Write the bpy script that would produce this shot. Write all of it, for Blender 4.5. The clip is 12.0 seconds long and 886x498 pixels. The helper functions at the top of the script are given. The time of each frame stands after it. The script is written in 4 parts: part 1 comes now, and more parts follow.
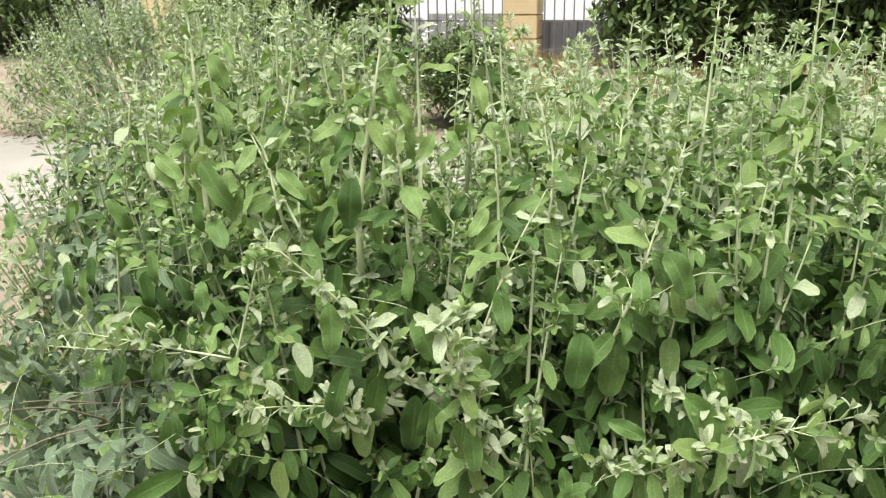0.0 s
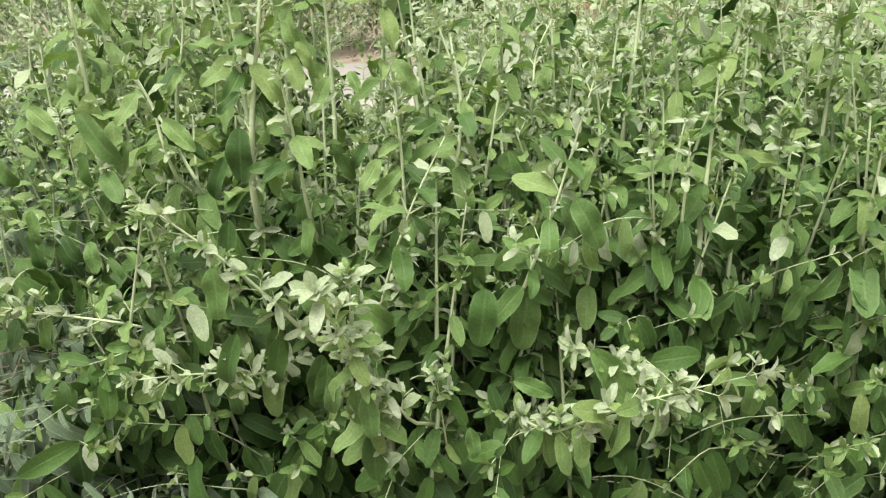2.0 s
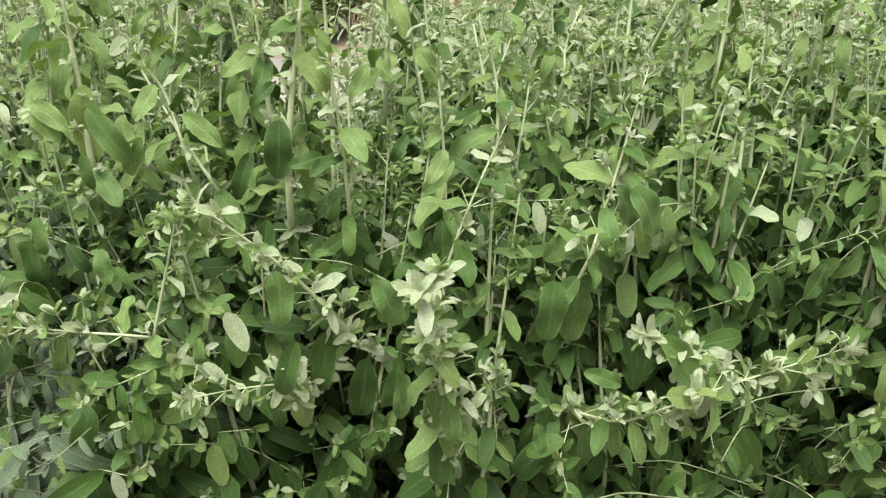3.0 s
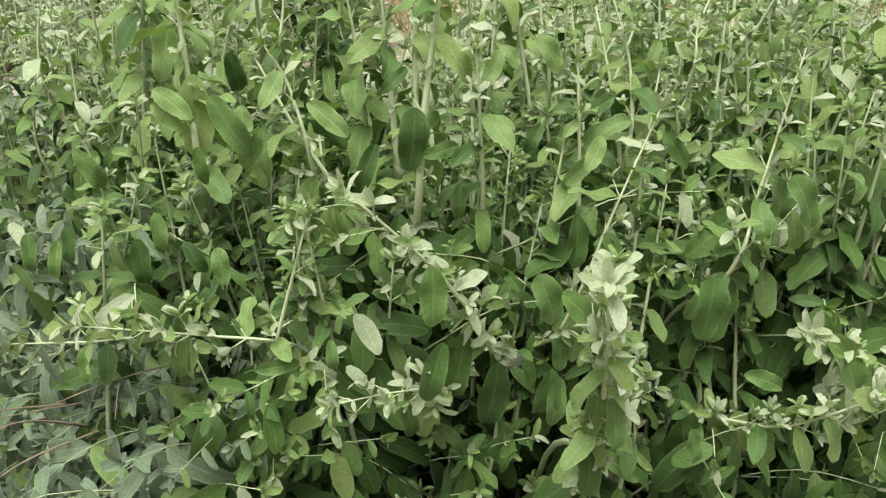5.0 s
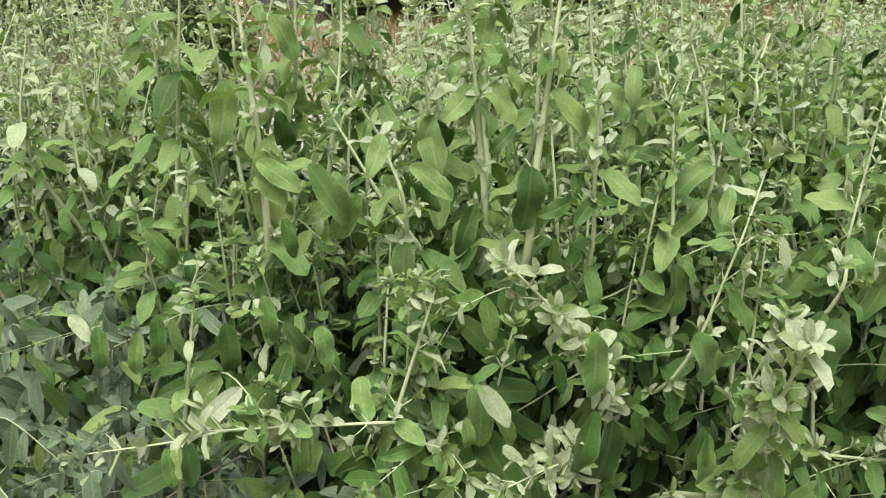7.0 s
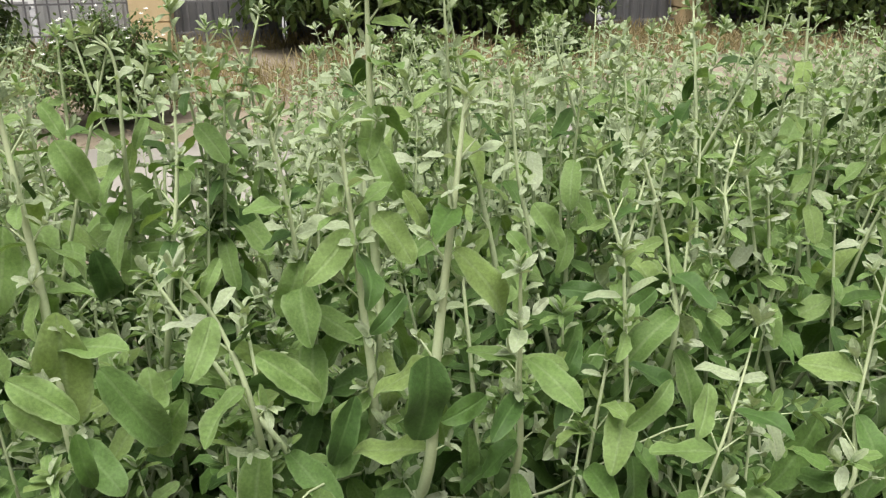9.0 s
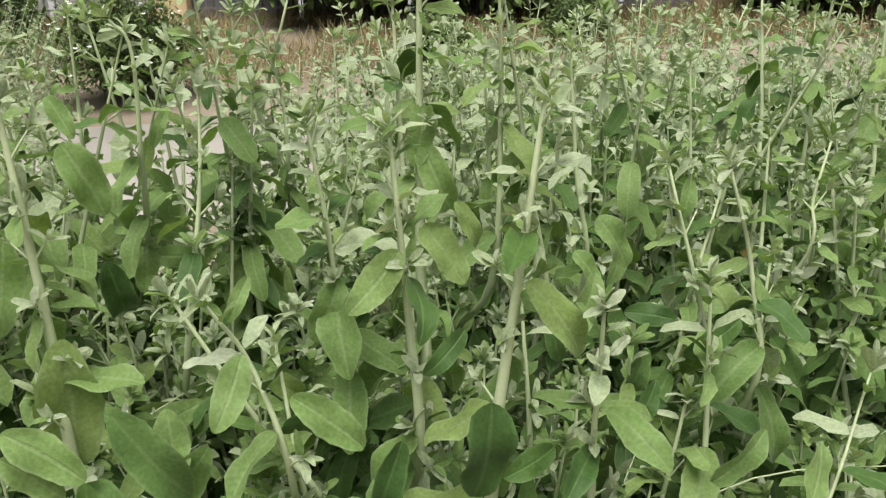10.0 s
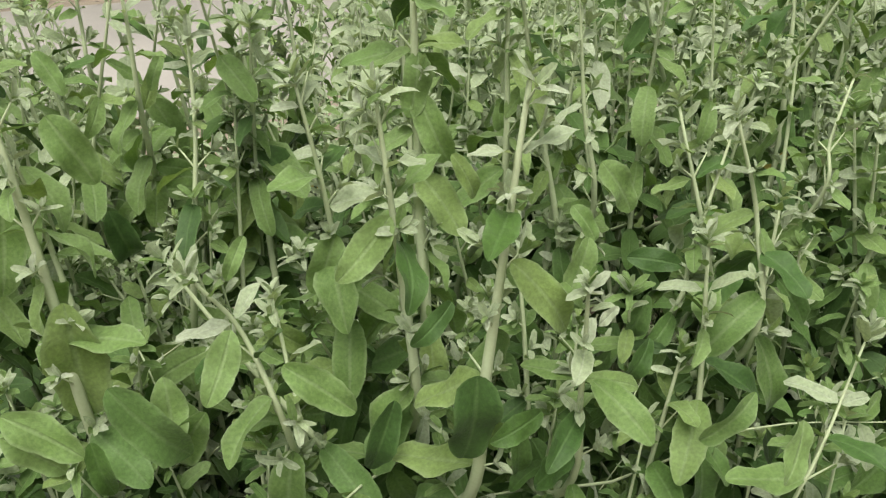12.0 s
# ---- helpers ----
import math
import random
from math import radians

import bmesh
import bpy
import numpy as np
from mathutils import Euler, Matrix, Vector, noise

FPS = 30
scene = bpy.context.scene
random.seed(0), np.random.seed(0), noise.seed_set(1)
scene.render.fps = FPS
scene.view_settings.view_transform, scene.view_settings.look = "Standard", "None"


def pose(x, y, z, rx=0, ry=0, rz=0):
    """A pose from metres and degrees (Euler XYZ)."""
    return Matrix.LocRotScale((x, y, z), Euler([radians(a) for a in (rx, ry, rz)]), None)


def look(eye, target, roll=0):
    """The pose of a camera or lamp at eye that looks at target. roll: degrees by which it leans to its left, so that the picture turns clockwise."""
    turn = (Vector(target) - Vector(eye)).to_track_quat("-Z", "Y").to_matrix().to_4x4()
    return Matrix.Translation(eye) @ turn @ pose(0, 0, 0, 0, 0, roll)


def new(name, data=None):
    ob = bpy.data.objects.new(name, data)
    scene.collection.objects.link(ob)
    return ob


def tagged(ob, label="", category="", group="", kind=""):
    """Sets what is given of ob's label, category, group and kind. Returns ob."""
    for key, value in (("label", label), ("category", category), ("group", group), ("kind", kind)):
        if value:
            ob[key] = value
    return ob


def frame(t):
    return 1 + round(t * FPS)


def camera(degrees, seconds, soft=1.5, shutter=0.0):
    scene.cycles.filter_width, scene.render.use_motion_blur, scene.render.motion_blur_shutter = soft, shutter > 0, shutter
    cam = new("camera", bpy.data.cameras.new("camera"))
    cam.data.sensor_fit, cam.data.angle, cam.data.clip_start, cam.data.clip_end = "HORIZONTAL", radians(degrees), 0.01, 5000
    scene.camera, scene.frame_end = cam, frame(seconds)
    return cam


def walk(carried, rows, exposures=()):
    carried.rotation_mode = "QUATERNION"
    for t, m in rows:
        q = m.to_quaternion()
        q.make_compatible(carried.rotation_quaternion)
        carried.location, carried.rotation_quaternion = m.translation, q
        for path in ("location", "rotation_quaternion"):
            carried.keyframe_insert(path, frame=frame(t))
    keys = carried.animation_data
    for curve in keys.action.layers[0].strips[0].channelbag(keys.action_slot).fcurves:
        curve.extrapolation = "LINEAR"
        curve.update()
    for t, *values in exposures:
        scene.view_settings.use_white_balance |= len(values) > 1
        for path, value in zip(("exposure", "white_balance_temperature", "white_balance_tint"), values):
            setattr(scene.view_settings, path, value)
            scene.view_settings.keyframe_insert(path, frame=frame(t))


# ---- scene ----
cam = camera(55.5, 12.0, soft=1.3)
PATH = [
    (0, (0.044, 0.023, 1.288), (-0.038, 1.917, 0.652), -1.1),
    (0.5, (0.072, 0.038, 1.288), (-0.011, 1.923, 0.626), -1.8),
    (1, (0.155, 0.054, 1.311), (0.032, 1.917, 0.595), -2.2),
    (1.5, (0.194, 0.069, 1.303), (0.069, 1.922, 0.561), -3.0),
    (2, (0.129, 0.091, 1.298), (0.089, 1.917, 0.484), -2.4),
    (2.5, (0.016, 0.12, 1.302), (0.168, 1.931, 0.466), -0.8),
    (2.7, (-0.026, 0.127, 1.298), (0.196, 1.93, 0.461), -1.0),
    (4.3, (-0.106, 0.141, 1.259), (0.249, 1.941, 0.463), 0.3),
    (4.5, (-0.111, 0.151, 1.262), (0.183, 1.96, 0.46), -0.4),
    (5, (-0.193, 0.195, 1.251), (0.092, 2.006, 0.453), -0.9),
    (5.5, (-0.329, 0.256, 1.241), (0.016, 2.059, 0.448), -1.6),
    (6, (-0.433, 0.273, 1.242), (0.05, 2.035, 0.428), -1.5),
    (6.5, (-0.456, 0.28, 1.25), (0.137, 2.022, 0.466), -0.2),
    (7, (-0.405, 0.297, 1.272), (0.197, 2.054, 0.528), -0.9),
    (7.5, (-0.35, 0.307, 1.298), (0.226, 2.1, 0.623), -1.1),
    (7.7, (-0.332, 0.311, 1.308), (0.219, 2.12, 0.657), -1.9),
    (9.3, (-0.259, 0.573, 1.306), (0.489, 2.281, 0.582), -0.6),
    (9.5, (-0.253, 0.597, 1.302), (0.477, 2.306, 0.561), -0.5),
    (10, (-0.267, 0.602, 1.305), (0.431, 2.322, 0.562), -0.1),
    (10.5, (-0.268, 0.597, 1.315), (0.439, 2.3, 0.54), 0.6),
    (11, (-0.261, 0.6, 1.329), (0.481, 2.267, 0.509), 1.0),
    (11.5, (-0.262, 0.6, 1.341), (0.442, 2.234, 0.428), -0.0),
    (12, (-0.229, 0.618, 1.354), (0.328, 2.246, 0.333), -1.6),
]
EXPOSURES = [(0, 0.97), (2.7, 0.87), (4.3, 0.79), (6.5, 0.71), (7.7, 0.82), (9.3, 0.52), (12, 0.42)]
walk(cam, [(t, look(eye, target, roll)) for t, eye, target, roll in PATH], EXPOSURES)


# ---- light ----
world = bpy.data.worlds.new("overcast_sky")
scene.world = world
world.use_nodes = True
wn, wl = world.node_tree.nodes, world.node_tree.links
wn.clear()
SUN_UP, SUN_ROUND = 74.0, 208.0
sky = wn.new("ShaderNodeTexSky")
sky.sky_type = "NISHITA"
sky.sun_disc = False
sky.sun_elevation, sky.sun_rotation = radians(SUN_UP), radians(SUN_ROUND)
sky.dust_density, sky.air_density, sky.ozone_density = 6.0, 1.0, 1.0
grey = wn.new("ShaderNodeHueSaturation")
grey.inputs["Saturation"].default_value = 0.12
back = wn.new("ShaderNodeBackground")
back.inputs["Strength"].default_value = 0.075
wout = wn.new("ShaderNodeOutputWorld")
wl.new(sky.outputs[0], grey.inputs["Color"])
wl.new(grey.outputs[0], back.inputs["Color"])
wl.new(back.outputs[0], wout.inputs["Surface"])

sun = new("sun", bpy.data.lights.new("sun", "SUN"))
sun.data.energy, sun.data.angle, sun.data.color = 3.8, radians(52), (1.0, 0.932, 0.852)
a = radians(SUN_ROUND)
sun.matrix_world = look((0, 0, 0), (-math.sin(a) * math.cos(radians(SUN_UP)), -math.cos(a) * math.cos(radians(SUN_UP)), -math.sin(radians(SUN_UP))))


# ---- materials ----
def material(name):
    m = bpy.data.materials.new(name)
    m.use_nodes = True
    m.node_tree.nodes.clear()
    return m, m.node_tree.nodes, m.node_tree.links


def ramp(nodes, stops):
    r = nodes.new("ShaderNodeValToRGB")
    e = r.color_ramp.elements
    e[0].position, e[0].color = stops[0][0], (*stops[0][1], 1)
    e[1].position, e[1].color = stops[-1][0], (*stops[-1][1], 1)
    for at, colour in stops[1:-1]:
        k = e.new(at)
        k.color = (*colour, 1)
    return r


def math_node(nodes, links, kind, a, b):
    n = nodes.new("ShaderNodeMath")
    n.operation = kind
    for socket, v in zip(n.inputs, (a, b)):
        if hasattr(v, "links"):
            links.new(v, socket)
        else:
            socket.default_value = v
    return n.outputs[0]


def noise_node(nodes, links, scale, detail=3.0, rough=0.55, vector=None):
    n = nodes.new("ShaderNodeTexNoise")
    n.inputs["Scale"].default_value, n.inputs["Detail"].default_value, n.inputs["Roughness"].default_value = scale, detail, rough
    if vector is None:
        c = nodes.new("ShaderNodeTexCoord")
        vector = c.outputs["Object"]
    links.new(vector, n.inputs["Vector"])
    return n.outputs["Fac"]


def blend(nodes, links, fac, a, b, kind="MIX"):
    n = nodes.new("ShaderNodeMix")
    n.data_type, n.blend_type = "RGBA", kind
    for socket, v in ((n.inputs["Factor"], fac), (n.inputs["A"], a), (n.inputs["B"], b)):
        if hasattr(v, "links"):
            links.new(v, socket)
        else:
            socket.default_value = v if isinstance(v, float) else (*v, 1)
    return n.outputs["Result"]


def each_piece(nodes, links):
    """A number of its own for each leaf, joined or single."""
    g, o = nodes.new("ShaderNodeNewGeometry"), nodes.new("ShaderNodeObjectInfo")
    return math_node(nodes, links, "FRACT", math_node(nodes, links, "ADD", g.outputs["Random Per Island"], o.outputs["Random"]), 0.0)


def leaf_material(name, colours, bloom, felt, through_light=0.2, rough=0.62, fuzz=0.2):
    """A felted leaf: its green varies from leaf to leaf, with a paler midrib, veins and a patchy grey bloom."""
    m, n, l = material(name)
    r = ramp(n, [(i / (len(colours) - 1), c) for i, c in enumerate(colours)])
    l.new(each_piece(n, l), r.inputs[0])
    geo = n.new("ShaderNodeNewGeometry")
    patch = noise_node(n, l, 60, 4, 0.62, geo.outputs["Position"])
    speck = noise_node(n, l, 420, 3, 0.6, geo.outputs["Position"])
    base = blend(n, l, math_node(n, l, "MULTIPLY", patch, felt), r.outputs[0], bloom)
    uv = n.new("ShaderNodeUVMap")
    xy = n.new("ShaderNodeSeparateXYZ")
    l.new(uv.outputs[0], xy.inputs[0])
    off = math_node(n, l, "ABSOLUTE", math_node(n, l, "SUBTRACT", xy.outputs[1], 0.5), 0.0)
    rib = ramp(n, [(0.0, (1, 1, 1)), (0.035, (0.7, 0.7, 0.7)), (0.07, (0, 0, 0))])
    l.new(off, rib.inputs[0])
    side = math_node(n, l, "SUBTRACT", math_node(n, l, "MULTIPLY", xy.outputs[0], 9.0), math_node(n, l, "MULTIPLY", off, 7.0))
    vein = math_node(n, l, "ABSOLUTE", math_node(n, l, "SUBTRACT", math_node(n, l, "FRACT", side, 0.0), 0.5), 0.0)
    fine = ramp(n, [(0.0, (1, 1, 1)), (0.09, (0, 0, 0))])
    l.new(vein, fine.inputs[0])
    lines = math_node(n, l, "MAXIMUM", math_node(n, l, "MULTIPLY", rib.outputs[0], 0.34), math_node(n, l, "MULTIPLY", fine.outputs[0], 0.06))
    base = blend(n, l, lines, base, bloom)
    edge = ramp(n, [(0.40, (0, 0, 0)), (0.49, (0.4, 0.4, 0.4))])
    l.new(off, edge.inputs[0])
    base = blend(n, l, edge.outputs[0], base, bloom)
    speckle = ramp(n, [(0.35, (0.82, 0.82, 0.82)), (0.65, (1.12, 1.12, 1.12))])
    l.new(speck, speckle.inputs[0])
    base = blend(n, l, 1.0, base, speckle.outputs[0], "MULTIPLY")
    p = n.new("ShaderNodeBsdfPrincipled")
    p.inputs["Roughness"].default_value = rough
    p.inputs["Specular IOR Level"].default_value = 0.33
    p.inputs["Sheen Weight"].default_value, p.inputs["Sheen Roughness"].default_value = fuzz, 0.45
    l.new(base, p.inputs["Base Color"])
    bump = n.new("ShaderNodeBump")
    bump.inputs["Strength"].default_value, bump.inputs["Distance"].default_value = 0.75, 0.003
    l.new(math_node(n, l, "SUBTRACT", math_node(n, l, "MULTIPLY", patch, 0.8), math_node(n, l, "MULTIPLY", lines, 0.45)), bump.inputs["Height"])
    l.new(bump.outputs[0], p.inputs["Normal"])
    t = n.new("ShaderNodeBsdfTranslucent")
    l.new(blend(n, l, 1.0, base, (1.0, 1.1, 0.55), "MULTIPLY"), t.inputs["Color"])
    mix = n.new("ShaderNodeMixShader")
    mix.inputs[0].default_value = through_light
    out = n.new("ShaderNodeOutputMaterial")
    l.new(p.outputs[0], mix.inputs[1])
    l.new(t.outputs[0], mix.inputs[2])
    l.new(mix.outputs[0], out.inputs["Surface"])
    return m


def plain(name, stops, scale, bump_scale=60.0, bump=0.3, depth=0.004, rough=0.85, metal=0.0, stretch=None):
    """An ordinary surface: two scales of tone and a fine relief."""
    m, n, l = material(name)
    c = n.new("ShaderNodeTexCoord")
    v = c.outputs["Object"]
    if stretch:
        mp = n.new("ShaderNodeMapping")
        mp.inputs["Scale"].default_value = stretch
        l.new(v, mp.inputs["Vector"])
        v = mp.outputs[0]
    r = ramp(n, stops)
    big, small = noise_node(n, l, scale, 5, 0.6, v), noise_node(n, l, bump_scale, 4, 0.65, v)
    l.new(math_node(n, l, "ADD", math_node(n, l, "MULTIPLY", big, 0.7), math_node(n, l, "MULTIPLY", small, 0.3)), r.inputs[0])
    p = n.new("ShaderNodeBsdfPrincipled")
    p.inputs["Roughness"].default_value, p.inputs["Metallic"].default_value = rough, metal
    l.new(r.outputs[0], p.inputs["Base Color"])
    b = n.new("ShaderNodeBump")
    b.inputs["Strength"].default_value, b.inputs["Distance"].default_value = bump, depth
    l.new(small, b.inputs["Height"])
    l.new(b.outputs[0], p.inputs["Normal"])
    out = n.new("ShaderNodeOutputMaterial")
    l.new(p.outputs[0], out.inputs["Surface"])
    return m


# The mature and full-grown greens also carry the shade low in the shrubs.
LEAF_OLD_SHADED = leaf_material("leaf_mature_and_shaded", [(0.020, 0.058, 0.007), (0.031, 0.082, 0.010), (0.048, 0.108, 0.012), (0.036, 0.091, 0.014)], (0.115, 0.20, 0.065), 0.26, 0.10, 0.62, 0.08)
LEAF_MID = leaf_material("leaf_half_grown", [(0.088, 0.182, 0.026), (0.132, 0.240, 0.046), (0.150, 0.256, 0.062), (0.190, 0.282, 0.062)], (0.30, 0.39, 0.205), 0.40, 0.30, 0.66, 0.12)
LEAF_YOUNG = leaf_material("leaf_young_felted", [(0.245, 0.335, 0.145), (0.300, 0.385, 0.215), (0.275, 0.37, 0.165), (0.365, 0.43, 0.29)], (0.50, 0.555, 0.43), 0.58, 0.28, 0.75, 0.2)
LEAF_GREY = leaf_material("leaf_blue_grey", [(0.046, 0.096, 0.034), (0.072, 0.126, 0.058), (0.108, 0.165, 0.092), (0.054, 0.108, 0.036)], (0.25, 0.325, 0.225), 0.44, 0.15, 0.6, 0.25)
LEAF_FULL_SHADED = leaf_material("leaf_full_grown_and_shaded", [(0.046, 0.112, 0.015), (0.064, 0.142, 0.022), (0.086, 0.172, 0.028), (0.070, 0.146, 0.032)], (0.19, 0.285, 0.12), 0.32, 0.12, 0.64, 0.10)
LEAF_YELLOW = leaf_material("leaf_yellowed", [(0.42, 0.36, 0.06), (0.34, 0.28, 0.05)], (0.5, 0.45, 0.2), 0.3)
LEAVES = [LEAF_OLD_SHADED, LEAF_MID, LEAF_YOUNG, LEAF_GREY, LEAF_YELLOW, LEAF_FULL_SHADED]
OLD_SHADED, MID, YOUNG, GREY, YELLOW, FULL_SHADED = range(6)
STEM = plain("felted_green_stem", [(0.25, (0.35, 0.43, 0.235)), (0.75, (0.51, 0.59, 0.37))], 25, 400, 0.4, 0.0006, 0.8)
TWIG = plain("dry_brown_twig", [(0.25, (0.12, 0.095, 0.06)), (0.75, (0.30, 0.26, 0.19))], 30, 300, 0.5, 0.001, 0.9)
SAND = plain("pale_sand", [(0.3, (0.17, 0.142, 0.10)), (0.55, (0.235, 0.20, 0.15)), (0.75, (0.31, 0.27, 0.215))], 1.3, 90, 0.5, 0.01, 0.95)
SOIL = plain("dry_leaf_litter", [(0.3, (0.05, 0.04, 0.026)), (0.7, (0.19, 0.145, 0.095))], 6, 60, 0.8, 0.02, 0.95)
CONCRETE = plain("pale_concrete", [(0.3, (0.17, 0.172, 0.18)), (0.7, (0.25, 0.253, 0.262))], 1.0, 120, 0.3, 0.004, 0.9)
PAVING = plain("pale_dusty_paving", [(0.3, (0.235, 0.225, 0.20)), (0.7, (0.32, 0.307, 0.275))], 1.4, 110, 0.3, 0.004, 0.92)
STONE = plain("tan_sandstone", [(0.3, (0.55, 0.43, 0.24)), (0.55, (0.66, 0.53, 0.33)), (0.75, (0.73, 0.61, 0.42))], 3, 70, 0.4, 0.006, 0.9)
PAINT_WHITE = plain("white_wall_paint", [(0.3, (0.74, 0.74, 0.73)), (0.7, (0.84, 0.84, 0.84))], 0.8, 30, 0.1, 0.003, 0.8)
IRON = plain("dark_grey_iron", [(0.3, (0.13, 0.13, 0.14)), (0.7, (0.22, 0.22, 0.235))], 5, 80, 0.2, 0.001, 0.55)
SHEET_PALE = plain("pale_grey_sheet", [(0.3, (0.42, 0.43, 0.45)), (0.7, (0.58, 0.59, 0.61))], 1.5, 40, 0.1, 0.002, 0.6, stretch=(3, 3, 0.5))
# Same grey sheet with the trees' shade put into its colour.
SHEET_SHADED = plain("tree_shaded_grey_sheet", [(0.3, (0.12, 0.125, 0.135)), (0.7, (0.22, 0.225, 0.24))], 1.5, 40, 0.1, 0.002, 0.65, stretch=(3, 3, 0.5))
STRAW = leaf_material("dry_straw", [(0.19, 0.15, 0.065), (0.26, 0.205, 0.095), (0.17, 0.17, 0.07), (0.32, 0.265, 0.14)], (0.42, 0.33, 0.20), 0.3, 0.2, 0.9)
TREE_LEAF = leaf_material("tree_leaf", [(0.045, 0.09, 0.022), (0.075, 0.14, 0.03), (0.12, 0.19, 0.045), (0.085, 0.14, 0.035)], (0.15, 0.2, 0.08), 0.2)
BARK = plain("tree_bark", [(0.3, (0.07, 0.05, 0.035)), (0.7, (0.20, 0.15, 0.10))], 6, 40, 0.8, 0.02, 0.95, stretch=(1, 1, 0.25))
PETAL = plain("white_petal", [(0.3, (0.75, 0.76, 0.72)), (0.7, (0.85, 0.85, 0.82))], 30, 200, 0.1, 0.0005, 0.7)


# ---- mesh helpers ----
def mesh_object(name, verts, faces, materials, parent=None, label="", kind="", slots=None, uvs=None, smooth=True):
    me = bpy.data.meshes.new(name)
    me.from_pydata(verts, [], faces)
    for m in materials:
        me.materials.append(m)
    if slots is not None:
        me.polygons.foreach_set("material_index", np.asarray(slots, dtype=np.int32))
    if uvs is not None:
        me.uv_layers.new(name="UVMap").data.foreach_set("uv", np.asarray(uvs, dtype=np.float32).ravel())
    if smooth:
        me.polygons.foreach_set("use_smooth", np.ones(len(me.polygons), dtype=bool))
    me.update()
    ob = new(name, me)
    if parent is not None:
        ob.parent = parent
    return tagged(ob, label=label, kind=kind)


def part(name, bm, mat, parent, label="", smooth=False):
    me = bpy.data.meshes.new(name)
    bm.to_mesh(me)
    bm.free()
    me.materials.append(mat)
    if smooth:
        me.polygons.foreach_set("use_smooth", np.ones(len(me.polygons), dtype=bool))
    ob = new(name, me)
    if parent is not None:
        ob.parent = parent
    return tagged(ob, label=label)


def box(bm, lo, hi, bevel=0.0):
    r = bmesh.ops.create_cube(bm, size=1.0)
    for v in r["verts"]:
        v.co = Vector([lo[i] + (v.co[i] + 0.5) * (hi[i] - lo[i]) for i in range(3)])
    if bevel:
        es = list({e for v in r["verts"] for e in v.link_edges})
        bmesh.ops.bevel(bm, geom=es, offset=bevel, segments=2, affect="EDGES", clamp_overlap=True)


class Shell:
    """Gathers many small pieces into one mesh."""

    def __init__(self):
        self.v, self.f, self.s, self.u, self.n = [], [], [], [], 0

    def add(self, verts, faces, slot, uvs):
        self.v.append(verts)
        self.f.extend([tuple(i + self.n for i in face) for face in faces])
        self.s.extend([slot] * len(faces))
        self.u.append(uvs)
        self.n += len(verts)

    def build(self, name, materials, parent, label="", kind="stuff"):
        if not self.n:
            return None
        return mesh_object(name, np.concatenate(self.v).tolist(), self.f, materials, parent, label, kind, self.s, np.concatenate(self.u))


def leaf_shape(nu, nv, width, droop, fold, wave, blunt, seed):
    """A leaf one long with its stalk at the origin: verts, faces and the uvs of its corners."""
    rng = random.Random(seed)
    us = np.array([0.5 - 0.5 * math.cos(math.pi * (0.06 + 0.94 * i / nu)) for i in range(nu + 1)])
    us = (us - us[0]) / (us[-1] - us[0])
    verts, x, z, at = [], 0.0, 0.0, 0.0
    ph = rng.uniform(0, 6.28)
    lean = rng.uniform(-0.10, 0.10)
    for i, u in enumerate(us):
        if i:
            bend = -droop * (us[i - 1] + u) / 2
            x += math.cos(bend) * (u - us[i - 1])
            z += math.sin(bend) * (u - us[i - 1])
        q = u ** blunt
        w = width * 0.5 * max(0.0, 1 - abs(2 * q - 1) ** 2.35) ** 0.68 * (1 + 0.05 * math.sin(7 * u + 2 * ph) + (0.035 * math.sin(34 * u + ph) if nu > 10 else 0.0)) + (0.010 if u > 0.5 else 0.016)
        for j in range(nv + 1):
            v = 2 * j / nv - 1
            up = fold * abs(v) * w + wave * math.sin(9 * u + ph + (1.3 if v > 0 else 0)) * abs(v) * w * 1.2
            bend = -droop * u
            verts.append((x - math.sin(bend) * up, v * w + lean * math.sin(2.4 * u) * 0.5, z + math.cos(bend) * up))
    faces, uvs = [], []
    for i in range(nu):
        for j in range(nv):
            p = i * (nv + 1) + j
            face = (p, p + nv + 1, p + nv + 2, p + 1)
            faces.append(face)
            uvs.extend((us[k // (nv + 1)], (k % (nv + 1)) / nv) for k in face)
    return np.array(verts), faces, np.array(uvs)


# broad mature leaves, half-grown ones, narrow ones, each with several bends; and plain ones for the distance
BROAD = [leaf_shape(6, 2, w, d, f, 0.28, b, i) for i, (w, d, f, b) in enumerate([(0.36, 0.5, 0.35, 0.95), (0.33, 0.9, 0.25, 0.9), (0.40, 0.3, 0.15, 1.0), (0.35, 1.2, 0.4, 0.92), (0.31, 0.7, 0.5, 0.88), (0.44, 0.55, 0.22, 0.9)])]
FINE = [leaf_shape(16, 4, w, d, f, 0.28, b, i) for i, (w, d, f, b) in enumerate([(0.36, 0.5, 0.35, 0.95), (0.33, 0.9, 0.25, 0.9), (0.40, 0.3, 0.15, 1.0), (0.35, 1.2, 0.4, 0.92), (0.31, 0.7, 0.5, 0.88), (0.44, 0.55, 0.22, 0.9)])]
SMALL = [leaf_shape(4, 2, w, d, f, 0.12, b, 20 + i) for i, (w, d, f, b) in enumerate([(0.38, 0.4, 0.5, 1.15), (0.33, 0.9, 0.35, 1.05), (0.43, -0.1, 0.4, 1.2), (0.36, 1.2, 0.3, 1.1)])]
